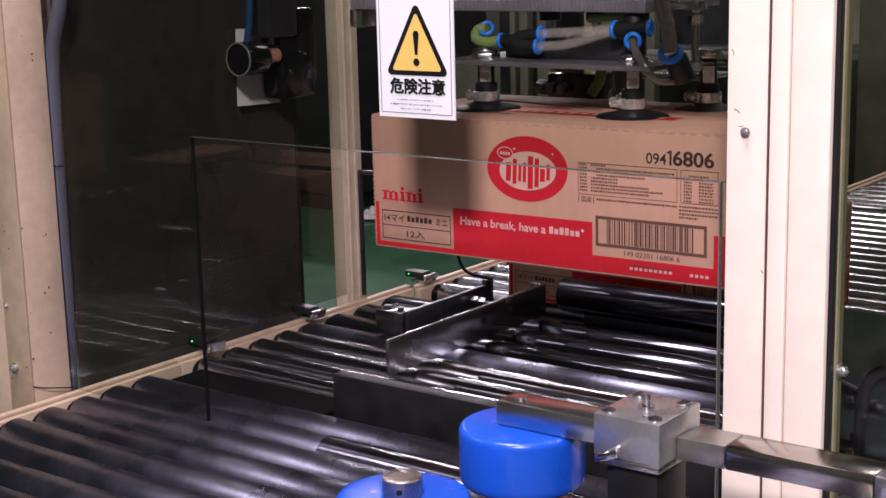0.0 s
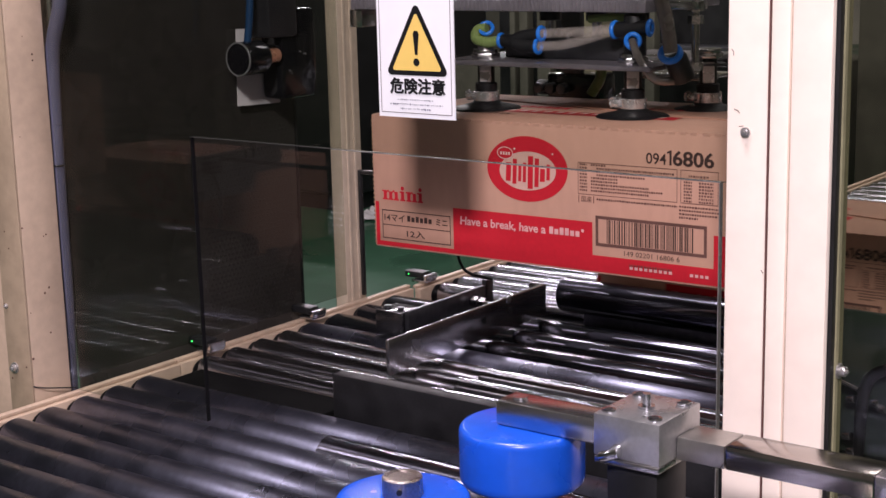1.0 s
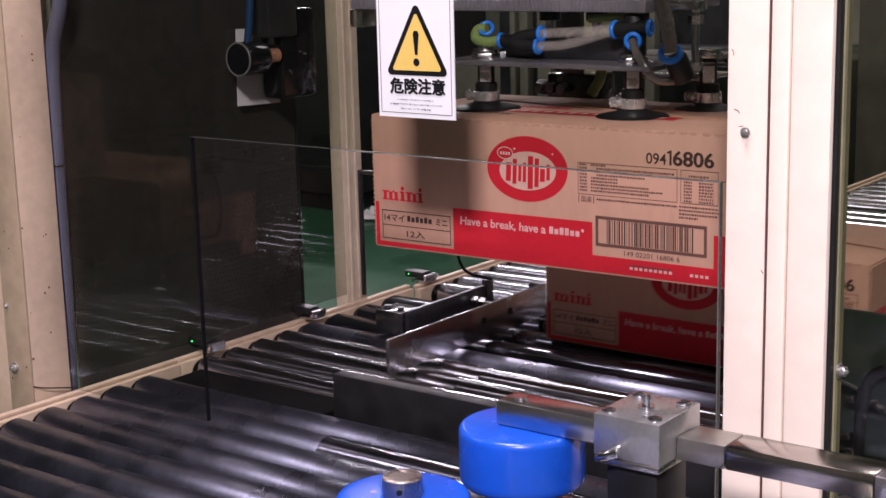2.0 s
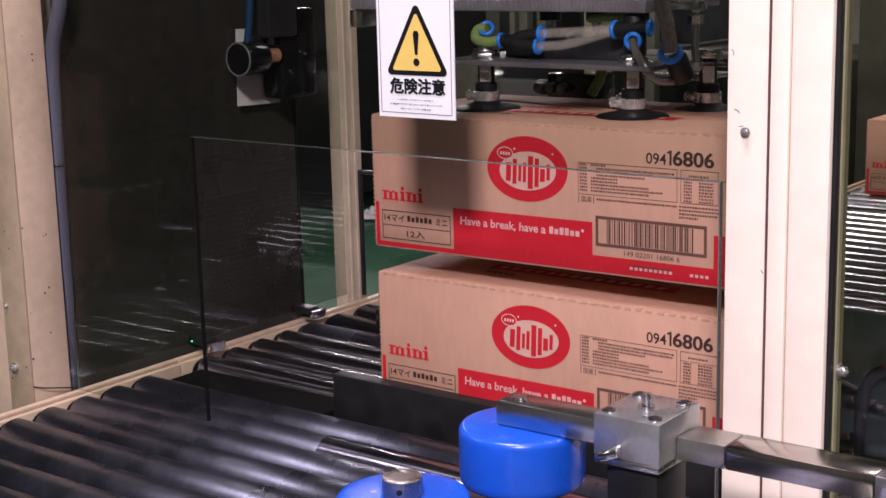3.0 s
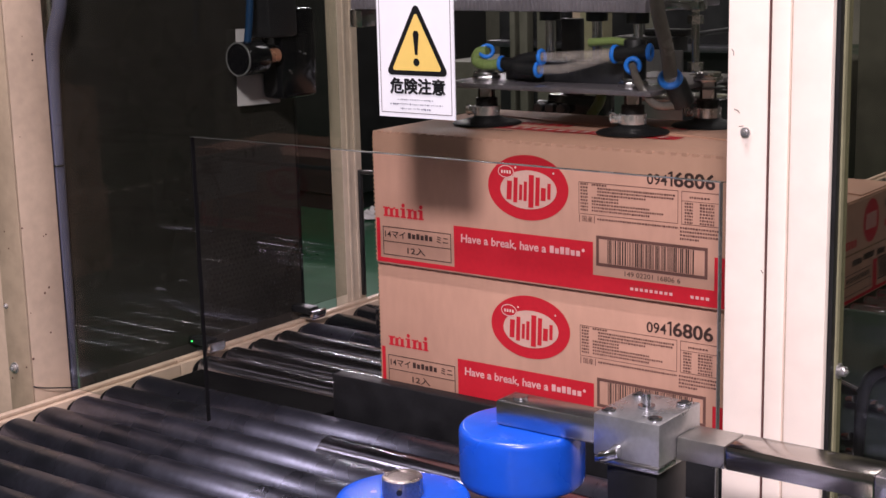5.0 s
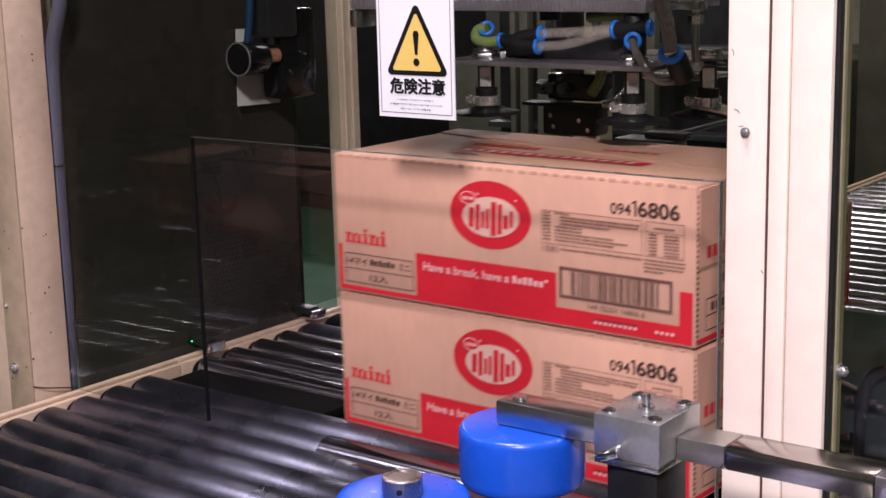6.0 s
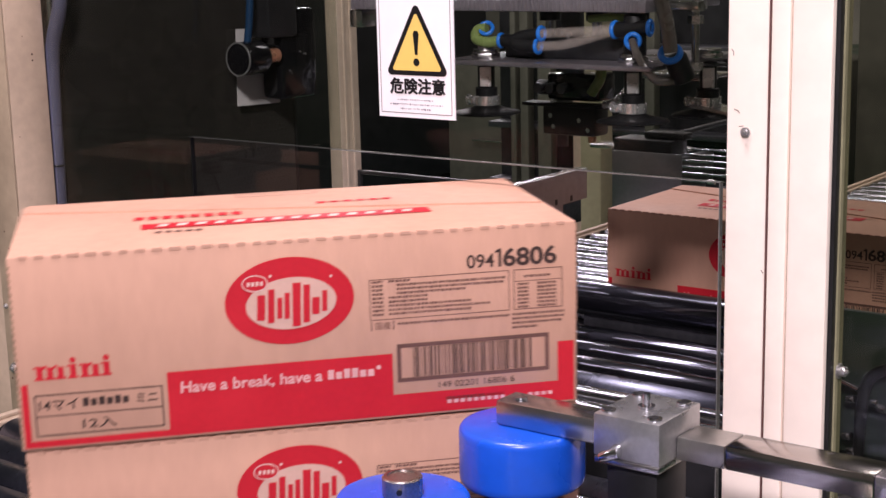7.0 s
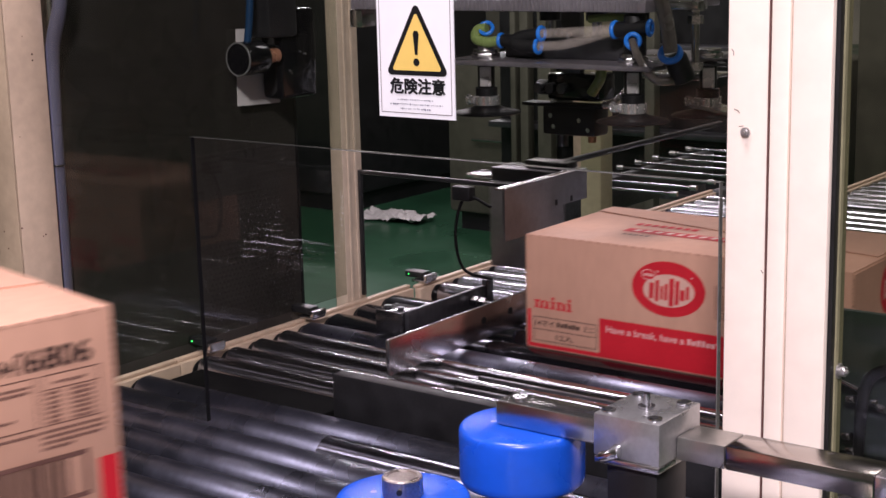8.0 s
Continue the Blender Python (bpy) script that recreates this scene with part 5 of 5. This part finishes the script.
# ---- what moves ----
def motions():
    Z1, ZT = TOP, TOP + HGT + 0.0025
    cycle = 5.9
    # carton that hangs from the head, sinks onto the next one and leaves with it
    hung = pose(-1.060, 1.272, 0.9335, 0, -0.25, 0.3)
    leave = [(5.8, -1.055, 1.25, -0.8), (6.0, -1.047, 1.191, -1.4), (6.2, -1.051, 1.107, -1.2), (6.5, -1.043, 0.940, 3.9), (6.65, -1.012, 0.845, 16.0), (6.8, -0.964, 0.755, 31.8),
             (7.0, -0.904, 0.658, 49.2), (7.3, -0.845, 0.530, 65.5), (7.5, -0.825, 0.434, 72.1), (7.8, -0.819, 0.288, 76.0), (8.0, -0.812, 0.173, 78.5)]
    rows = [(0.0, hung), (3.2, hung), (3.3, pose(-1.059, 1.271, 0.9325, 0, -0.25, 0.3)), (3.5, pose(-1.056, 1.267, 0.9182)), (3.65, pose(-1.055, 1.266, 0.9160)), (5.0, pose(-1.055, 1.266, 0.9160)),
            (5.45, pose(-1.055, 1.266, ZT))]
    walk(CARTON_1, rows + [(t, pose(x, y, ZT, 0, 0, a)) for t, x, y, a in leave])
    low = [(0.0, pose(-1.22, 1.77, TOP)), (0.5, pose(-1.22, 1.77, TOP)), (0.8, pose(-1.147, 1.77, TOP)), (0.9, pose(-1.105, 1.77, TOP)), (1.0, pose(-1.068, 1.77, TOP)),
           (1.1, pose(-1.05, 1.77, TOP)), (1.55, pose(-1.05, 1.765, TOP)), (1.7, pose(-1.046, 1.735, TOP)), (1.9, pose(-1.045, 1.645, TOP)), (2.1, pose(-1.049, 1.561, TOP)), (2.6, pose(-1.058, 1.285, TOP)),
           (2.75, pose(-1.058, 1.272, TOP)), (3.0, pose(-1.058, 1.272, TOP + 0.006)), (3.4, pose(-1.058, 1.272, 0.766)), (3.6, pose(-1.058, 1.272, 0.7642)), (5.0, pose(-1.058, 1.272, 0.7642)),
           (5.45, pose(-1.058, 1.272, TOP))]
    walk(CARTON_2, low + [(t, pose(x - 0.002, y + 0.004, TOP, 0, 0, a - 0.3)) for t, x, y, a in leave])
    walk(CARTON_3, [(0.0, pose(-1.10, 4.26, TOP)), (2.8, pose(-1.10, 2.96, TOP)), (3.4, pose(-1.10, 2.68, TOP)), (4.5, pose(-1.19, 2.17, TOP)), (5.1, pose(-1.22, 1.89, TOP)), (5.4, pose(-1.22, 1.77, TOP)), (6.4, pose(-1.22, 1.77, TOP)), (6.7, pose(-1.147, 1.77, TOP)),
                    (6.8, pose(-1.105, 1.77, TOP)), (6.9, pose(-1.068, 1.77, TOP)), (7.0, pose(-1.05, 1.77, TOP)), (7.45, pose(-1.05, 1.765, TOP)), (7.6, pose(-1.046, 1.735, TOP)),
                    (7.8, pose(-1.04, 1.645, TOP)), (8.0, pose(-1.049, 1.561, TOP))])
    # head and cups
    drop = [(0.0, 0), (3.3, 0), (3.4, -0.006), (3.55, -0.022), (3.7, -0.027), (4.9, -0.027), (5.4, 0), (8.0, 0)]
    walk(HEAD, [(t, pose(HEAD_ORIGIN.x, HEAD_ORIGIN.y, HEAD_ORIGIN.z + h * HEAD_SIZE)) for t, h in drop])
    give = [(0.0, 0), (3.3, 0), (3.4, -0.0012), (3.55, 0.0050), (3.7, 0.0098), (4.9, 0.0098), (5.4, -0.005), (8.0, -0.005)]
    for cup, (cx, cy) in zip(CUPS, CUP_PLACES):
        walk(cup, [(t, pose(cx - HEAD_AT.x, cy - HEAD_AT.y, CUP_LIP - HEAD_AT.z + h)) for t, h in give])
    # stops, gate, lifter, pusher
    walk(STOP, [(0.0, pose(-1.105, 1.238, 0)), (5.2, pose(-1.105, 1.238, 0)), (5.6, pose(-1.105, 1.238, -0.06)), (6.7, pose(-1.105, 1.238, -0.06)), (7.1, pose(-1.105, 1.238, 0)), (8.0, pose(-1.105, 1.238, 0))])
    walk(GATE, [(0.0, pose(-1.09, 1.743, 0)), (1.5, pose(-1.09, 1.743, 0)), (1.65, pose(-1.09, 1.743, -0.055)), (2.6, pose(-1.09, 1.743, -0.055)), (2.9, pose(-1.09, 1.743, 0)), (7.4, pose(-1.09, 1.743, 0)),
                (7.55, pose(-1.09, 1.743, -0.055)), (8.0, pose(-1.09, 1.743, -0.055))])
    walk(LIFT, [(0.0, pose(-1.03, 1.327, 0)), (2.75, pose(-1.03, 1.327, 0)), (3.0, pose(-1.03, 1.327, 0.0085)), (3.4, pose(-1.03, 1.327, 0.0185)), (3.6, pose(-1.03, 1.327, 0.0175)), (5.0, pose(-1.03, 1.327, 0.0175)), (5.45, pose(-1.03, 1.327, 0)),
                (8.0, pose(-1.03, 1.327, 0))])
    push = [(1.4, 2.15, 0), (1.7, 2.04, 0), (1.9, 1.905, 0), (2.1, 1.79, 0), (2.5, 1.60, 0), (2.8, 1.66, 0.10), (3.4, 2.10, 0.17), (5.4, 2.15, 0.17), (5.85, 2.15, 0)]
    again = [(t + cycle, y, h) for t, y, h in push[:4]]
    walk(PUSH, [(t, pose(-1.266, y, h)) for t, y, h in [(0.0, 2.15, 0)] + push + again])


motions()
